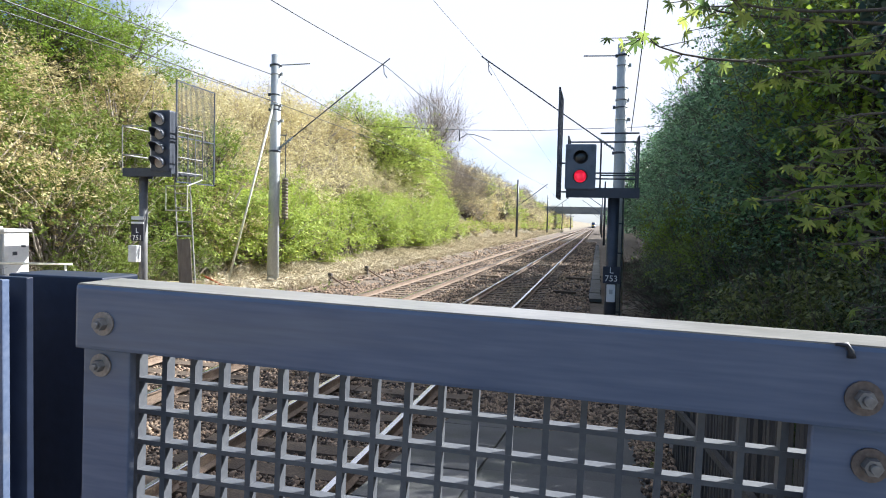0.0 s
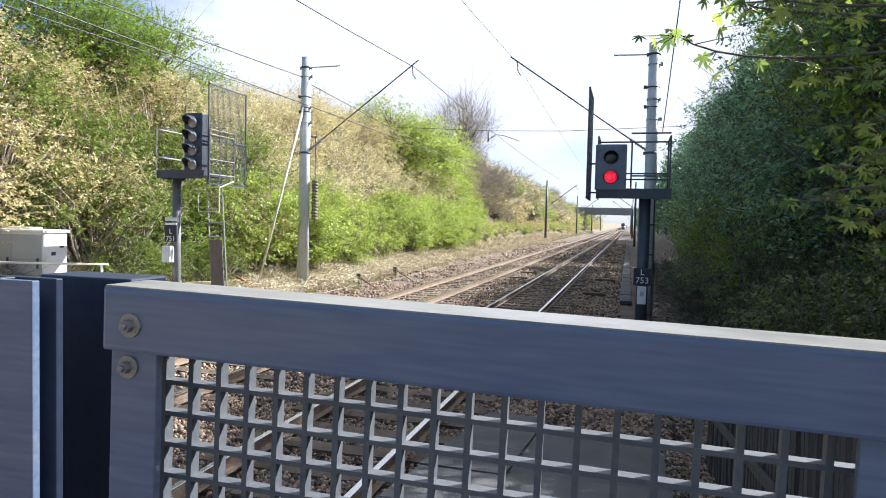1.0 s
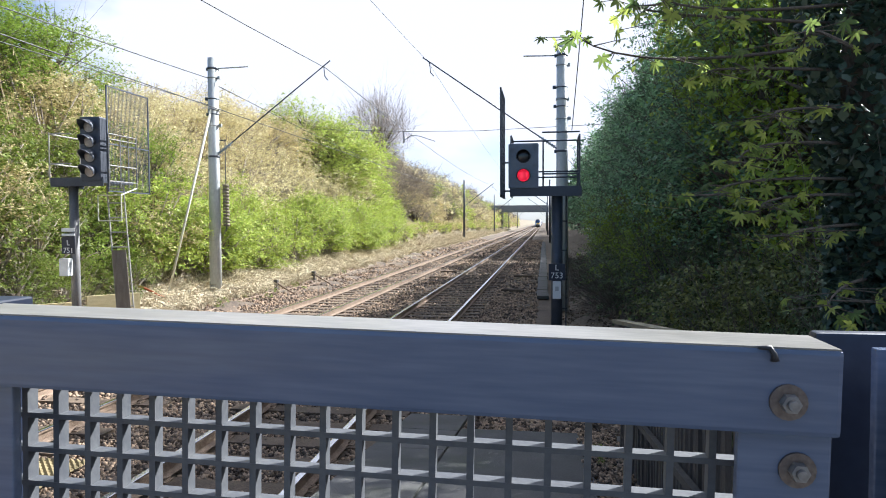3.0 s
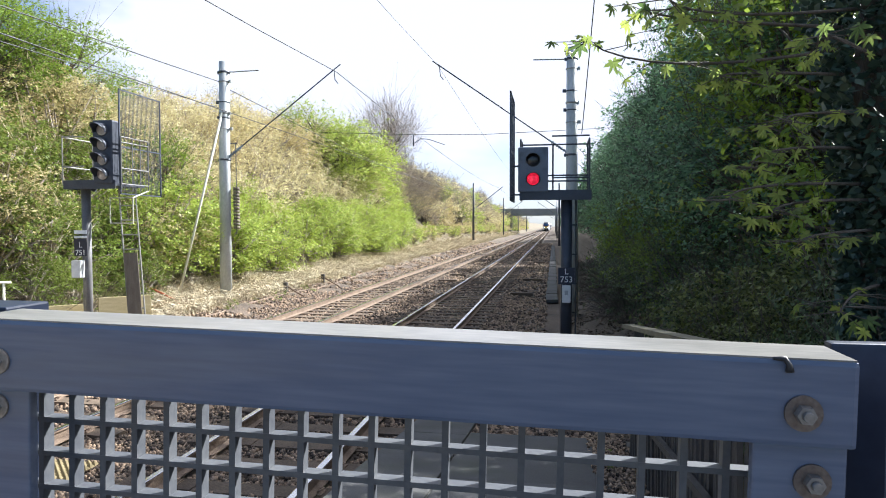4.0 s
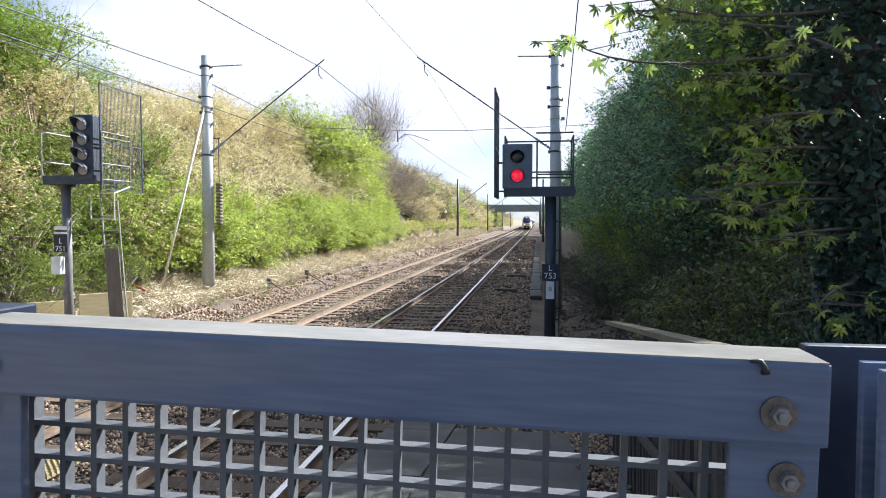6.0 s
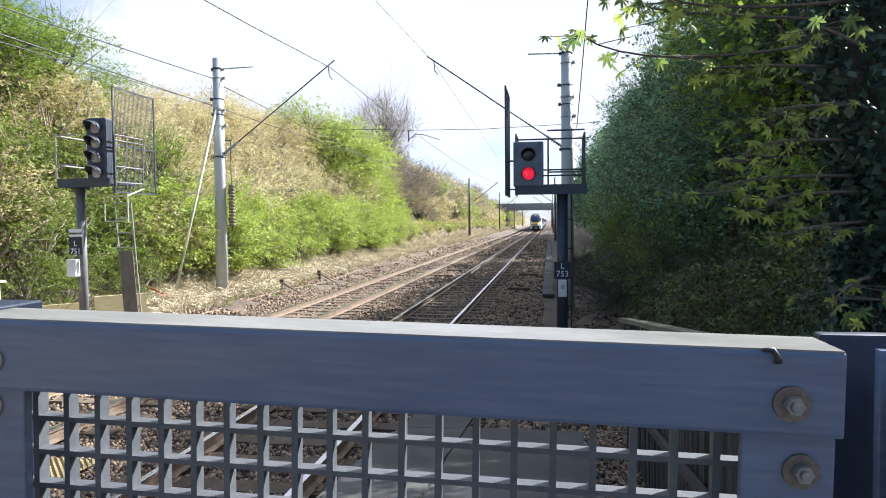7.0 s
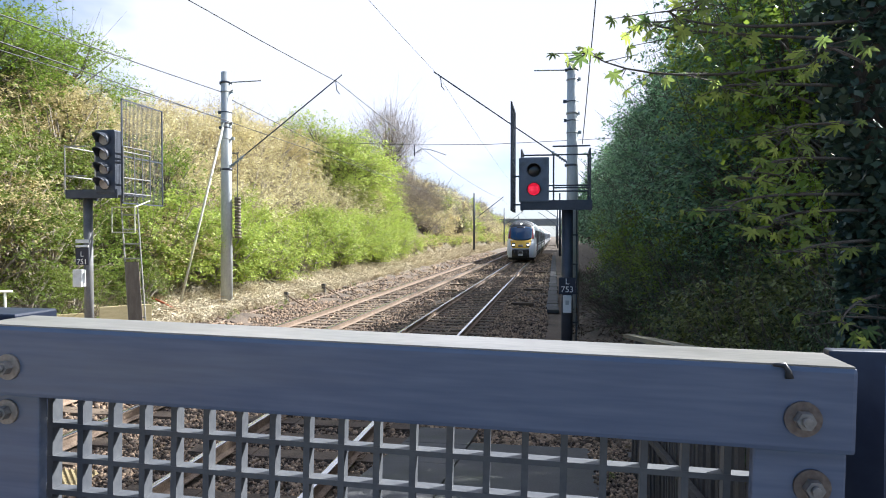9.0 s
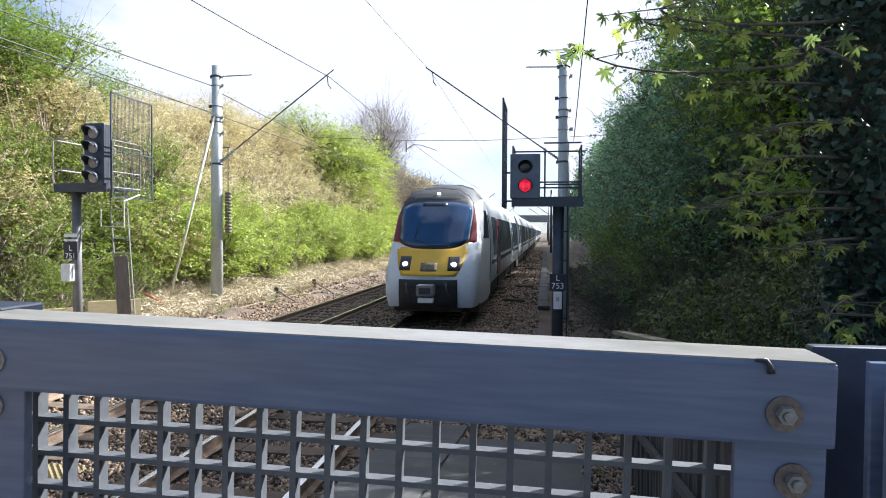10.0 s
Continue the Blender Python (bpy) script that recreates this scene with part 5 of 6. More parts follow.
    for y in np.arange(3.2, 9, 1.6):
        place(low[int(rng.integers(2))], 3.9 + u(-0.2, 0.3), y, u(0, 360), u(0.9, 1.15), u(0.9, 1.3))


build_plants()


def build_grass():
    """Dead grass along the foot of the left bank: lying thatch and arching tufts."""
    rng = np.random.default_rng(9)
    n = 85000
    x = -9.9 - np.abs(rng.normal(0, 0.8, n)) + rng.normal(0, 0.35, n)
    y = 8 + 92 * rng.random(n) ** 1.7
    base = np.stack([x, y, ground_z(x, y) - 0.03], -1)
    h = rng.uniform(0.06, 0.22, (n, 1)) * (1 + y[:, None] / 120)
    lean = rng.normal(0, 0.9, (n, 3))
    lean[:, 2] = 1
    V1, F1 = twig_quads(rng, base, base + lean * h, 0.0085)
    tufts, blades = 1500, 42
    tx = -9.35 - np.abs(rng.normal(0, 0.75, tufts))
    ty = 9 + 85 * rng.random(tufts) ** 1.5
    size = rng.uniform(0.16, 0.42, tufts)
    k = np.repeat(np.arange(tufts), blades)
    m = len(k)
    a = rng.uniform(0, 2 * math.pi, m)
    d = np.stack([np.cos(a), np.sin(a), np.zeros(m)], -1) * rng.uniform(0.2, 1.0, (m, 1))
    px, py = tx[k] + rng.normal(0, 0.05, m), ty[k] + rng.normal(0, 0.05, m)
    root = np.stack([px, py, ground_z(px, py) - 0.02], -1)
    up = np.array([0, 0, 1.0])
    s = size[k][:, None] * rng.uniform(0.6, 1.2, (m, 1))
    knee = root + (d * 0.45 + up * 0.75) * s
    tip = knee + (d * 0.75 - up * rng.uniform(-0.15, 0.45, (m, 1))) * s
    V2, F2 = twig_quads(rng, root, knee, 0.009)
    V3, F3 = twig_quads(rng, knee, tip, 0.009)
    n = 16000
    x, y = -9.5 - np.abs(rng.normal(0, 0.9, n)), rng.uniform(45, 190, n)
    base = np.stack([x, y, ground_z(x, y) - 0.05], -1)
    lean = rng.normal(0, 0.8, (n, 3))
    lean[:, 2] = 1
    V4, F4 = twig_quads(rng, base, base + lean * rng.uniform(0.12, 0.45, (n, 1)), 0.035)
    V = np.concatenate([V1, V2, V3, V4])
    F = np.concatenate([F1, F2 + len(V1), F3 + len(V1) + len(V2), F4 + len(V1) + len(V2) + len(V3)])
    tagged(new("dry_grass", quad_mesh("dry_grass", V, F, M_STRAW)), "straw-coloured dead grass in tufts along the foot of the bank", "grass", kind="stuff")


build_grass()


def build_litter():
    """Dead leaves on the shaded slope under the right-hand trees and on the bank's foot."""
    rng = np.random.default_rng(19)
    x = np.concatenate([rng.uniform(0.5, 3.6, 15000), rng.uniform(-12.0, -10.0, 4000)])
    y = np.concatenate([7.2 + 28 * rng.random(15000) ** 1.6, rng.uniform(8.5, 15.5, 4000)])
    c = np.stack([x, y, ground_z(x, y) + rng.uniform(0.0, 0.07, len(x))], -1)
    V, F = leaf_quads(rng, c, 0.085, 0.05, 0.5)
    tagged(new("leaf_litter", quad_mesh("leaf_litter", V, F, M_LITTER)), "brown dead leaves lying under the trees", "leaf litter", kind="stuff")


build_litter()


def sycamore_leaf():
    """A five-lobed toothed leaf, slightly cupped."""
    bm = bmesh.new()
    outline = []
    for i, (ang, r) in enumerate(((-90, 0.15), (-70, 0.45), (-48, 0.6), (-32, 0.42), (-14, 0.72), (2, 0.98), (14, 0.66), (27, 0.4), (40, 0.76), (52, 1.12), (61, 0.74), (71, 0.44), (81, 0.88), (90, 1.24))):
        outline.append((math.cos(radians(ang)) * r, math.sin(radians(ang)) * r))
    full = outline + [(-x, y) for x, y in reversed(outline[1:-1])]
    c = bm.verts.new((0, 0, 0.05))
    ring = [bm.verts.new((x, y, -0.24 * (x * x + y * y))) for x, y in full]
    for a, b in zip(ring, ring[1:] + ring[:1]):
        bm.faces.new((c, a, b))
    for v in bm.verts:
        v.co.y += 0.1
    me = bpy.data.meshes.new("leaf_shape")
    bm.to_mesh(me)
    bm.free()
    return me


def build_near_tree():
    """An ivy-clad trunk by the platform with sycamore boughs reaching over the line."""
    rng = np.random.default_rng(15)
    tree = thing("ivy_clad_tree", 2.12, 4.7, 0.2, label="ivy-clad trunk with drooping sycamore boughs over the ramp", category="tree")
    bm = bmesh.new()
    polytube(bm, [(0, 0, -0.3), (0.05, 0, 1.5), (-0.05, 0.05, 3.2), (0.05, 0.1, 4.2), (0.15, 0.1, 4.9)], [0.17, 0.15, 0.14, 0.12, 0.08], 12)
    part("trunk", bm, M_BARK, tree)
    n = 15000
    a, z = rng.uniform(0, 2 * math.pi, n), rng.uniform(-0.1, 4.8, n)
    bulge = 0.32 + 0.08 * np.sin(z * 2.1 + 1) + 0.08 * np.sin(a * 3 + z * 3)
    r = bulge * rng.uniform(0.7, 1.15, n) * np.interp(z, [0, 2.3, 3.0, 5], [0.75, 0.75, 1.0, 1.15])
    c = np.stack([np.cos(a) * r, np.sin(a) * r, z], -1)
    V, F = leaf_quads(rng, c, 0.072, 0.055, 0.2)
    ob = new("ivy", quad_mesh("ivy", V, F, M_LEAF_IVY))
    ob.parent = tree
    tagged(ob, "dark glossy ivy")
    shape = sycamore_leaf()
    base = np.array([v.co[:] for v in shape.vertices])
    tris = np.array([p.vertices[:] for p in shape.polygons])
    # each bough: where it bends and where it ends, and the height at which it leaves the trunk
    boughs = [(3.65, (0.94, 4.1, 3.58), (0.5, 3.9, 3.6)), (3.8, (1.06, 4.0, 3.58), (0.58, 3.6, 3.56)), (3.58, (0.86, 4.2, 3.36), (0.19, 4.0, 3.47)),
              (3.35, (1.25, 4.2, 3.29), (0.94, 4.0, 3.24)), (3.1, (1.45, 4.1, 3.03), (1.26, 3.9, 2.96)), (2.87, (1.33, 4.1, 2.83), (1.08, 3.9, 2.71)),
              (2.65, (1.25, 4.1, 2.62), (0.94, 3.8, 2.53)), (2.55, (1.4, 4.1, 2.52), (1.19, 3.9, 2.44)), (2.36, (1.55, 4.1, 2.34), (1.3, 3.8, 2.3)),
              (2.0, (1.67, 4.0, 2.01), (1.47, 3.7, 1.94)), (3.9, (1.16, 4.1, 3.83), (0.79, 3.8, 3.66)), (3.42, (1.5, 3.9, 3.4), (1.3, 3.6, 3.3))]
    origin = Vector((2.12, 4.7, 0.2))
    for z, bend, end in boughs:
        s, e = Vector((0, 0, z - 0.2)), Vector(end) - origin
        m = (Vector(bend) - origin) * 2 - (s + e) * 0.5
        pts = [s.lerp(m, t).lerp(m.lerp(e, t), t) for t in np.linspace(0, 1, 10)]
        bm = bmesh.new()
        polytube(bm, [tuple(p) for p in pts], [0.0125 - 0.001 * i for i in range(10)], 6)
        VV, FF, count = [], [], 0
        for i in range(4, 10):
            for _ in range(2 if i < 9 else 6):
                off = Vector(rng.normal(0, 1, 3)) * 0.13
                off.z = -abs(off.z) * 0.4 + 0.02
                tip = pts[i] + off
                tube(bm, pts[i], tip, 0.0035, 0.002, sides=4)
                size = rng.uniform(0.036, 0.068)
                q = Euler((rng.normal(-0.75, 0.4), rng.normal(0, 0.4), rng.uniform(0, 6.28))).to_matrix()
                pos = base * size @ np.array(q).T + np.array(tip)
                VV.append(pos)
                FF.append(tris + count)
                count += len(base)
        b = part("bough", bm, M_BARK, tree)
        me = bpy.data.meshes.new("leaves")
        me.from_pydata(np.concatenate(VV).tolist(), [], np.concatenate(FF).tolist())
        me.materials.append(M_LEAF_SYC)
        lv = new("leaves", me)
        lv.parent = b
        tagged(lv, "fresh five-lobed sycamore leaves")


build_near_tree()


# ---- train ----
M_TRAINWHITE = material("train_white_paint", (0.6, 0.63, 0.68), (0.7, 0.73, 0.77), rough=0.3, scale=1.5, fine=12, bump=0.01, dirt=(0.45, 0.44, 0.42), dirt_at=(0.6, 0.95))
M_TRAINRED = material("train_maroon", (0.17, 0.014, 0.032), (0.23, 0.024, 0.045), rough=0.3, scale=2, fine=20, bump=0.01)
M_TRAINYELLOW = material("train_yellow", (0.62, 0.36, 0.015), (0.72, 0.44, 0.03), rough=0.4, scale=2, fine=20, bump=0.01, dirt=(0.5, 0.33, 0.05), dirt_at=(0.6, 0.9))
M_TRAINROOF = material("train_roof_grey", (0.022, 0.025, 0.03), (0.04, 0.043, 0.048), rough=0.65, scale=2, fine=20, bump=0.02)
M_TRAINROOFPALE = material("train_roof_pale", (0.4, 0.41, 0.42), (0.52, 0.53, 0.54), rough=0.5, scale=1, fine=12, bump=0.02, dirt=(0.3, 0.29, 0.27))
M_UNDER = material("underframe_black", (0.012, 0.012, 0.012), (0.035, 0.032, 0.03), rough=0.7, scale=3, fine=30, bump=0.1)
M_TRAINGLASS = material("train_dark_glass", (0.012, 0.02, 0.035), (0.02, 0.03, 0.05), rough=0.35, scale=1, fine=10, bump=0.0)
M_SCREEN = material("train_windscreen_glass", (0.02, 0.06, 0.14), (0.03, 0.08, 0.18), rough=0.06, scale=1, fine=10, bump=0.0)
M_TRAINGLASS.node_tree.nodes["Principled BSDF"].inputs["Specular IOR Level"].default_value = 0.06

PROFILE = [(1.27, 0.05), (1.36, 0.5), (1.385, 1.2), (1.385, 1.9), (1.345, 2.5), (1.26, 3.0), (1.12, 3.4), (0.84, 3.66), (0.46, 3.79), (0.0, 3.83)]


NOSE = [(1.1, 0.38), (1.19, 0.7), (1.22, 1.2), (1.21, 1.7), (1.18, 2.2), (1.13, 2.8), (1.05, 3.15), (0.86, 3.42), (0.5, 3.6), (0.0, 3.66)]


def half_width(z):
    return float(np.interp(z, [p[1] for p in PROFILE], [p[0] for p in PROFILE]))


def nose_width(z):
    return float(np.interp(z, [p[1] for p in NOSE], [p[0] for p in NOSE]))


def face_y(x, z):
    """How far behind the nose's tip its surface lies: a blunt bumper, then a raked screen."""
    k = min(abs(x) / 1.22, 1.0)
    y = float(np.interp(z, [0.2, 0.7, 1.15, 1.5, 2.0, 2.7, 3.35, 3.5, 3.66], [0.2, 0.1, 0.12, 0.4, 0.85, 1.3, 1.85, 2.1, 2.6]))
    return y + 0.42 * k ** 2.6


def face_patch(name, parent, mat, z0, z1, left, right, proud, nz=10, nx=12, label=""):
    """A panel lying on the nose between heights z0 and z1; left and right give its edges at a height."""
    bm = bmesh.new()
    layers = []
    for off in (proud, -0.01):
        grid = []
        for i in range(nz + 1):
            t = i / nz
            row = []
            for j in range(nx + 1):
                s = j / nx
                zl = z0(s) + (z1(s) - z0(s)) * t
                x = left(zl) + (right(zl) - left(zl)) * s
                row.append(bm.verts.new((x, face_y(x, zl) - off, zl)))
            grid.append(row)
        layers.append(grid)
    for g in layers:
        for i in range(nz):
            for j in range(nx):
                f = bm.faces.new((g[i][j], g[i][j + 1], g[i + 1][j + 1], g[i + 1][j]))
                f.smooth = True
    a, b = layers
    ring = lambda g: [g[0][j] for j in range(nx + 1)] + [g[i][nx] for i in range(1, nz + 1)] + [g[nz][j] for j in range(nx - 1, -1, -1)] + [g[i][0] for i in range(nz - 1, 0, -1)]
    ra, rb = ring(a), ring(b)
    for k in range(len(ra)):
        bm.faces.new((ra[k], ra[(k + 1) % len(ra)], rb[(k + 1) % len(ra)], rb[k]))
    return part(name, bm, mat, parent, label)


def coach_body_mesh(y0, y1):
    bm = bmesh.new()
    prof = [(x, max(z, 0.8)) for x, z in PROFILE if z > 0.6 or z == 0.5]
    full = prof + [(-x, z) for x, z in reversed(prof[:-1])]
    rings = [[bm.verts.new((x, y, z)) for x, z in full] for y in (y0, y1)]
    for i in range(len(full) - 1):
        f = bm.faces.new((rings[0][i], rings[0][i + 1], rings[1][i + 1], rings[1][i]))
        f.smooth = True
    bm.faces.new((rings[0][0], rings[1][0], rings[1][-1], rings[0][-1]))
    bm.faces.new(rings[0])
    bm.faces.new(list(reversed(rings[1])))
    return finish("coach_body", bm, M_TRAINWHITE)


def side_panel_mesh(name, y0, y1, z0, z1, mat, proud=0.012):
    """A panel following the side's curve on the +x side."""
    bm = bmesh.new()
    rows = []
    for k in range(7):
        z = z0 + (z1 - z0) * k / 6
        rows.append([bm.verts.new((half_width(z) + d, y, z)) for y, d in ((y0, -0.02), (y0, proud), (y1, proud), (y1, -0.02))])
    for a, b in zip(rows, rows[1:]):
        for i in range(3):
            bm.faces.new((a[i], a[i + 1], b[i + 1], b[i]))
    bm.faces.new(rows[0])
    bm.faces.new(list(reversed(rows[-1])))
    return finish(name, bm, mat)


def build_train():
    train = thing("electric_train", X_NEAR, 400, 0, label="white multiple-unit train with yellow nose and maroon stripes", category="train")
    # nose shell
    bm = bmesh.new()
    full = PROFILE + [(-x, z) for x, z in reversed(PROFILE[:-1])]
    full = [(x, max(z, 0.3)) for x, z in full]
    face = NOSE + [(-x, z) for x, z in reversed(NOSE[:-1])]
    sections = []
    for s in (0.0, 0.12, 0.3, 0.55, 0.8, 1.0):
        ring = []
        for (fx, fz), (bx, bz) in zip(face, full):
            fy = face_y(fx, fz)
            k = s
            e = 0.5 * k + 0.5 * math.sqrt(1 - (1 - k) ** 2)
            ring.append(bm.verts.new((fx + (bx - fx) * e, fy + (3.6 - fy) * k, fz + (bz - fz) * e)))
        sections.append(ring)
    for a, b in zip(sections, sections[1:]):
        for i in range(len(full) - 1):
            f = bm.faces.new((a[i], a[i + 1], b[i + 1], b[i]))
            f.smooth = True
    cowl_rings = [[v.co.copy() for v in ring[6:13]] for ring in sections]
    prev = sections[0]
    for k in range(1, 9):
        r = 1 - k / 9
        cur = []
        for fx, fz in face:
            x, z = fx * r, 1.9 + (fz - 1.9) * r
            cur.append(bm.verts.new((x, face_y(x, z), z)))
        for i in range(len(face)):
            j = (i + 1) % len(face)
            f = bm.faces.new((prev[i], prev[j], cur[j], cur[i]))
            f.smooth = True
        prev = cur
    bm.faces.new(prev)
    nose = part("nose", bm, M_TRAINWHITE, train, "rounded white cab front")
    bm = bmesh.new()
    rows = []
    for ring in cowl_rings:
        rows.append([bm.verts.new((c.x * 1.006, c.y, c.z + 0.012 * (c.z > 3.2))) for c in ring])
    for a, b in zip(rows, rows[1:]):
        for i in range(len(a) - 1):
            f = bm.faces.new((a[i], a[i + 1], b[i + 1], b[i]))
            f.smooth = True
    part("cab_roof", bm, M_TRAINROOF, nose, "dark grey domed cab roof")
    const = lambda v: (lambda s: v)
    arch = lambda s: 3.36 - 0.14 * (2 * s - 1) ** 4
    dip = lambda s: 1.97 + 0.17 * (2 * s - 1) ** 4
    edge = lambda z: float(np.interp(z, [1.9, 2.2, 2.9, 3.4], [0.86, 0.95, 1.0, 0.94]))
    face_patch("roof_cowl", nose, M_TRAINROOF, const(3.2), const(3.65), lambda z: -nose_width(z) * 0.99, lambda z: nose_width(z) * 0.99, 0.014, label="dark grey roof cowl")
    face_patch("windscreen_surround", nose, M_TRAINROOF, lambda s: dip(s) - 0.05, lambda s: arch(s) + 0.03, lambda z: -edge(z) - 0.035, lambda z: edge(z) + 0.035, 0.02)
    face_patch("windscreen", nose, M_SCREEN, dip, lambda s: arch(s) - 0.13, lambda z: -edge(z), lambda z: edge(z), 0.03, label="large blue-reflecting windscreen")
    face_patch("destination_display", nose, M_BLACK, const(3.1), const(3.2), lambda z: -0.4, lambda z: 0.3, 0.036, 3, 6)
    for s in (-1, 1):
        a, b = (lambda z: -nose_width(z) * 0.995), (lambda z: -edge(z) - 0.035)
        if s > 0:
            a, b = (lambda z: edge(z) + 0.035), (lambda z: nose_width(z) * 0.995)
        face_patch("maroon_stripe", nose, M_TRAINRED, const(2.05), const(3.24), a, b, 0.012, 10, 4, "maroon stripe beside the windscreen")
    yw = lambda z: float(np.interp(z, [1.2, 1.45, 2.1], [0.72, 0.86, 1.05]))
    face_patch("yellow_panel", nose, M_TRAINYELLOW, const(1.22), lambda s: dip(s) - 0.05 if 0.08 < s < 0.92 else 2.1, lambda z: -yw(z), lambda z: yw(z), 0.016, 10, 16, "yellow warning panel")
    face_patch("number_bar", nose, M_BOARD, const(1.34), const(1.56), lambda z: -0.22, lambda z: 0.22, 0.022, 3, 4)
    for s in (-1, 1):
        a, b = sorted((s * 0.5, s * 0.82))
        face_patch("lamp_cluster", nose, M_BLACK, const(1.36), const(1.72), lambda z, a=a: a, lambda z, b=b: b, 0.026, 4, 6, "black headlight surround")
        bm = bmesh.new()
        bmesh.ops.create_uvsphere(bm, u_segments=16, v_segments=10, radius=0.075)
        bmesh.ops.scale(bm, vec=(1, 0.4, 1), verts=bm.verts)
        part("headlight", bm, M_LAMP, nose, "lit round headlight", pose(s * 0.65, face_y(0.65, 1.51) - 0.03, 1.51))
    bm = bmesh.new()
    bmesh.ops.create_uvsphere(bm, u_segments=12, v_segments=8, radius=0.055)
    part("headlight", bm, M_LAMP, nose, "small lit top lamp", pose(0, face_y(0, 3.47) - 0.03, 3.47))
    face_patch("coupler_recess", nose, M_UNDER, const(0.39), const(1.13), lambda z: -0.78, lambda z: 0.78, 0.014, 4, 6, "black coupler recess")
    bm = bmesh.new()
    box(bm, -0.23, 0.23, -0.25, 0.14, 0.72, 1.02, 0.06)
    coup = part("coupler", bm, M_POSTGREY, nose, "grey steel coupler head")
    bm = bmesh.new()
    box(bm, -0.15, 0.15, -0.27, -0.24, 0.79, 0.95, 0.02)
    part("coupler_mouth", bm, M_BLACK, coup)
    bm = bmesh.new()
    box(bm, -0.2, 0.2, -0.14, 0.08, 0.55, 0.68, 0.02)
    part("coupler_plate", bm, M_WHITE, nose)
    for x in (-0.55, 0.5):
        bm = bmesh.new()
        polytube(bm, [(x, 0.05, 1.05), (x + 0.04, -0.03, 0.8), (x + 0.16, 0.0, 0.6)], 0.025, 6)
        part("jumper_cable", bm, M_BLACK, nose)
    bm = bmesh.new()
    polytube(bm, [(0.05, face_y(0.1, 1.95) - 0.05, 1.93), (-0.3, face_y(0.3, 2.12) - 0.06, 2.12), (-0.5, face_y(0.5, 2.2) - 0.06, 2.2)], 0.014, 5)
    polytube(bm, [(-0.5, face_y(0.5, 2.2) - 0.055, 2.2), (-0.42, face_y(0.42, 2.6) - 0.055, 2.6)], 0.012, 5)
    part("wiper", bm, M_BLACK, nose)
    bm = bmesh.new()
    extrude_y(bm, [(-0.8, 0.24), (0.8, 0.24), (0.85, 0.36), (-0.85, 0.36)], 0.7, 3.4)
    part("underskirt", bm, M_UNDER, nose)
    # cab side windows
    def flank(z, k, s, off):
        e = 0.5 * k + 0.5 * math.sqrt(1 - (1 - k) ** 2)
        x = nose_width(z) + (half_width(z) - nose_width(z)) * e
        fy = face_y(nose_width(z), z)
        return (s * (x + off), fy + (3.6 - fy) * k, z)

    for s in (-1, 1):
        for nm, k0, k1, z0, z1, mat in (("cab_side_window", 0.3, 0.78, 2.2, 3.02, M_TRAINGLASS), ("cab_door_seam", 0.9, 0.93, 0.9, 2.9, M_TRAINROOF)):
            bm = bmesh.new()
            outer, inner = [], []
            for i in range(7):
                z = z0 + (z1 - z0) * i / 6
                kk = k0 + (k1 - k0) * (0.55 * i / 6 if nm == "cab_side_window" else 0)
                outer.append([bm.verts.new(flank(z, kk + (k1 - kk) * j / 4, s, 0.012)) for j in range(5)])
                inner.append([bm.verts.new(flank(z, kk + (k1 - kk) * j / 4, s, -0.03)) for j in range(5)])
            for g in (outer, inner):
                for a, b in zip(g, g[1:]):
                    for j in range(4):
                        bm.faces.new((a[j], a[j + 1], b[j + 1], b[j]))
            for a, b in ((outer[0], inner[0]), (outer[-1], inner[-1]), ([r[0] for r in outer], [r[0] for r in inner]), ([r[-1] for r in outer], [r[-1] for r in inner])):
                for j in range(len(a) - 1):
                    bm.faces.new((a[j], a[j + 1], b[j + 1], b[j]))
            part(nm, bm, mat, nose)
    # coaches
    body = coach_body_mesh(0.0, 23.6)
    first_body = coach_body_mesh(3.6, 23.6)
    window = side_panel_mesh("side_window", 0.0, 1.8, 1.62, 2.88, M_TRAINGLASS)
    doors = {True: side_panel_mesh("side_door", 0.0, 1.5, 0.9, 2.85, M_TRAINRED, 0.02), False: side_panel_mesh("side_door", 0.0, 1.5, 0.9, 2.85, M_TRAINWHITE, 0.02)}
    doorwin = side_panel_mesh("door_window", 0.3, 1.2, 1.5, 2.6, M_TRAINGLASS, 0.026)
    sill = side_panel_mesh("waist_stripe", 0.0, 19.4, 1.36, 1.5, M_TRAINROOF, 0.014)
    bm = bmesh.new()
    for y0, y1, z0 in ((1.6, 4.8, 0.12), (18.8, 22.0, 0.12), (5.6, 8.6, 0.3), (9.0, 13.0, 0.28), (13.4, 17.8, 0.34)):
        box(bm, -1.22, 1.22, y0, y1, z0, 0.82, 0.04)
    under = finish("underframe", bm, M_UNDER)
    bm = bmesh.new()
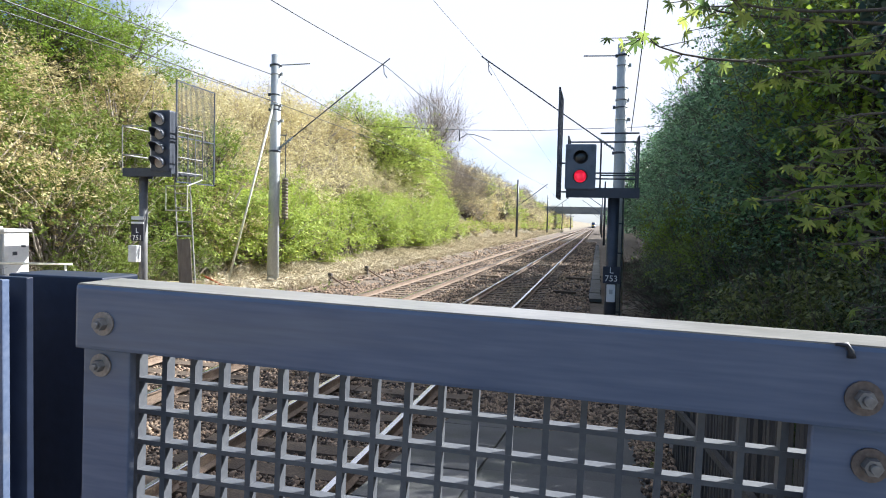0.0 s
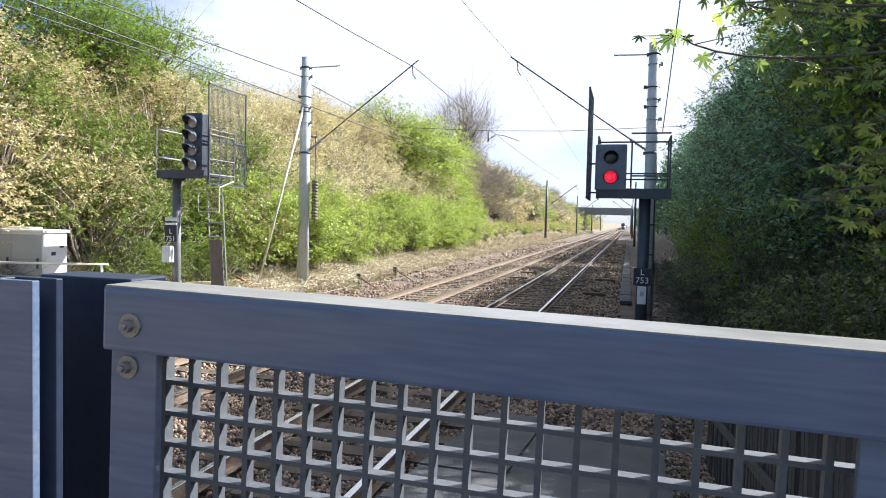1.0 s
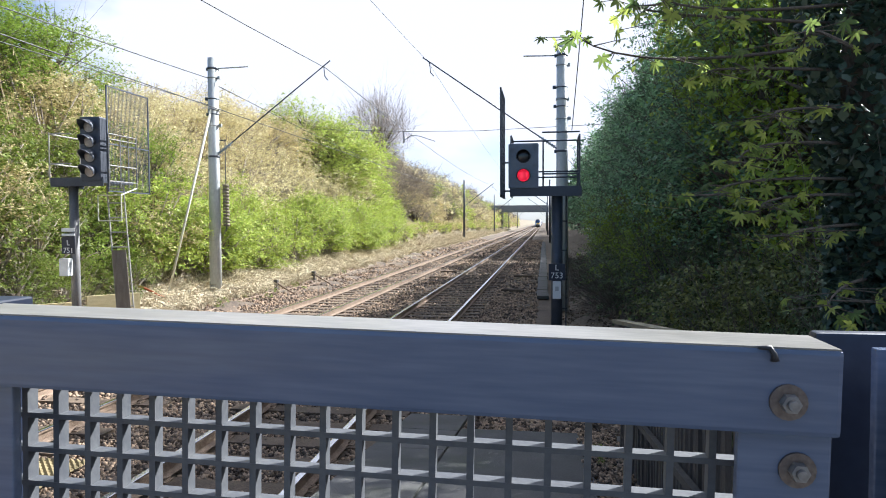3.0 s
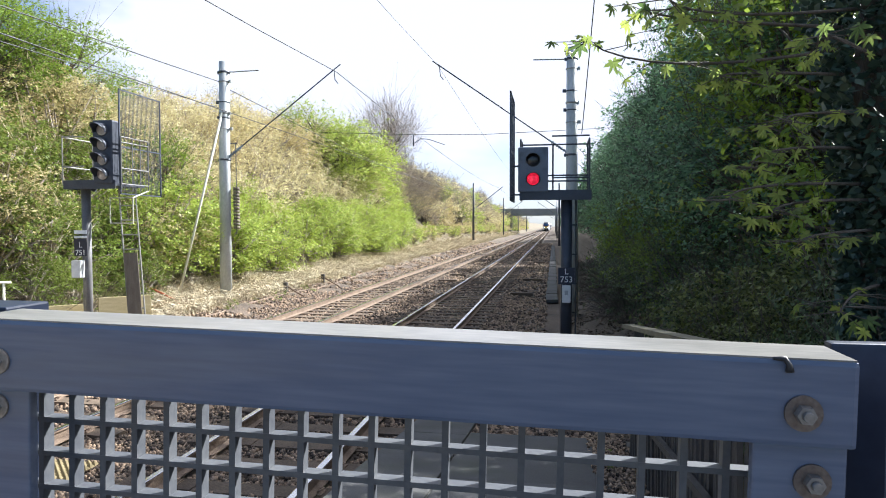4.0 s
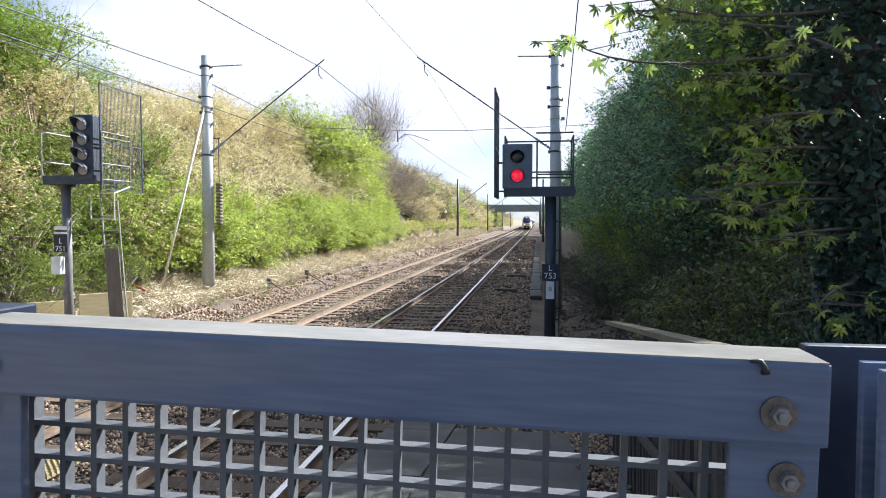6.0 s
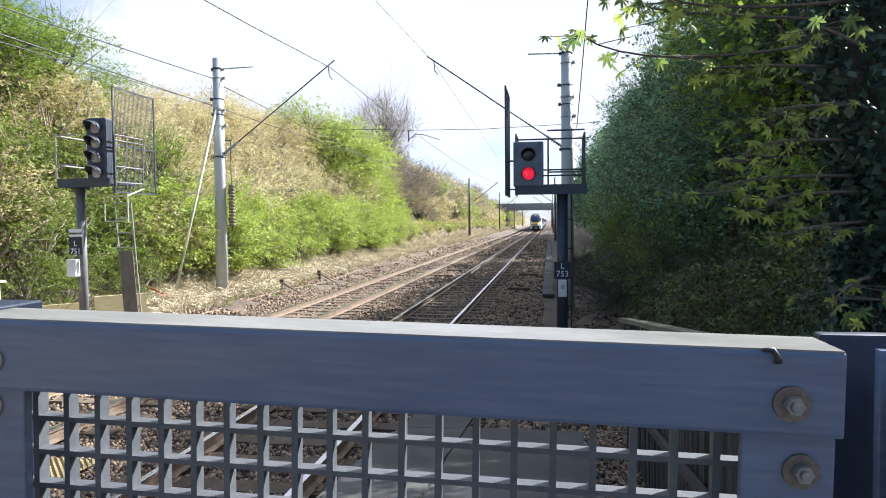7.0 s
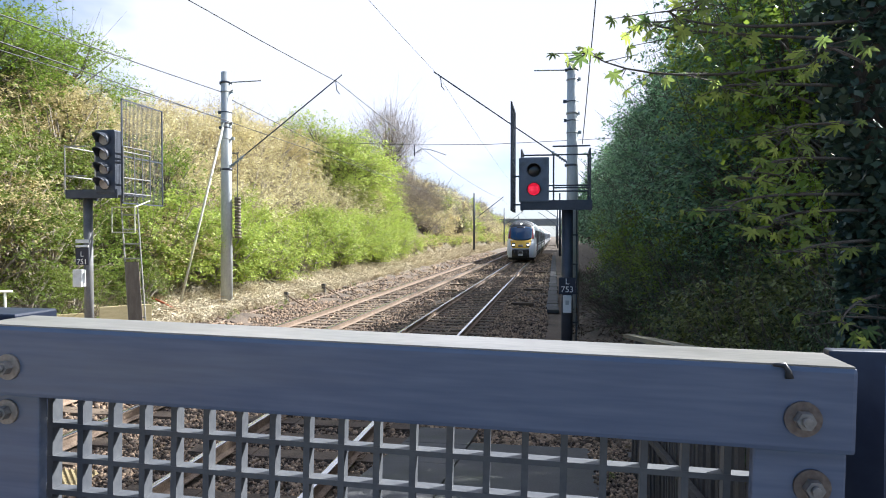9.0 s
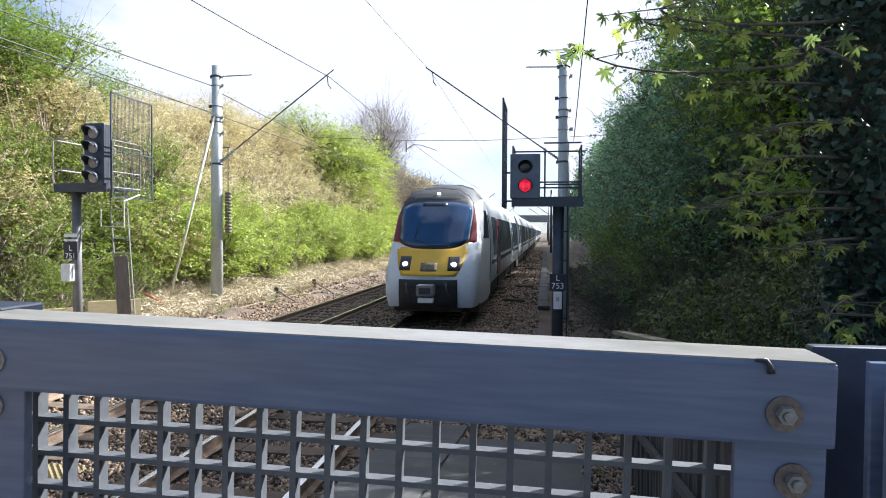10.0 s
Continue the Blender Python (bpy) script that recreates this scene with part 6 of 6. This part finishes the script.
    for y in (2.1, 4.3, 19.3, 21.5):
        for s in (-1, 1):
            tube(bm, (s * 0.68, y, 0.42), (s * 0.82, y, 0.42), 0.42, sides=20)
    wheels = finish("wheelset", bm, M_RUST)
    bm = bmesh.new()
    extrude_y(bm, [(-0.95, 3.58), (0.95, 3.58), (0.8, 3.74), (0.4, 3.86), (-0.4, 3.86), (-0.8, 3.74)], 0.3, 23.3)
    roof = finish("roof", bm, M_TRAINROOFPALE)
    bm = bmesh.new()
    box(bm, -1.1, 1.1, -0.42, 0.02, 0.9, 3.5, 0.05)
    gang = finish("gangway", bm, M_UNDER)
    for c in range(10):
        y0 = c * 24.0
        coach = new("coach", first_body if c == 0 else body)
        coach.parent = train
        coach.matrix_basis = pose(0, y0, 0)
        for nm, me in (("underframe", under), ("wheelset", wheels), ("roof", roof), ("gangway", gang)):
            if (nm == "gangway" and c == 0):
                continue
            ob = new(nm, me)
            ob.parent = coach
            if nm == "roof" and c == 0:
                ob.matrix_basis = Matrix.Translation((0, 3.6, 0)) @ Matrix.Diagonal((1, 0.83, 1, 1))
        for s in (-1, 1):
            flip = Matrix.Diagonal((s, 1, 1, 1))
            ob = new("waist_stripe", sill)
            ob.parent = coach
            ob.matrix_basis = flip @ Matrix.Translation((0, 4.0, 0))
            for k, y in enumerate((6.2, 15.6)):
                ob = new("side_door", doors[k == 0])
                ob.parent = coach
                ob.matrix_basis = flip @ Matrix.Translation((0, y, 0))
                ob = new("door_window", doorwin)
                ob.parent = coach
                ob.matrix_basis = flip @ Matrix.Translation((0, y, 0))
            for y in ((4.55 if c == 0 else 1.2), 4.0, 7.95, 9.8, 11.65, 13.5, 17.4, 19.25, 21.1):
                if c == 0 and y == 4.0:
                    continue
                ob = new("side_window", window)
                ob.parent = coach
                ob.matrix_basis = flip @ Matrix.Translation((0, y, 0))
    return train


train = build_train()


# ---- movement ----
TRAIN_SPEED = 43.5


def motions():
    walk(train, [(t, pose(X_NEAR, 16.7 + TRAIN_SPEED * (10.0 - t), 0)) for t in (0.0, 2.5, 5.0, 7.5, 10.0)])


motions()
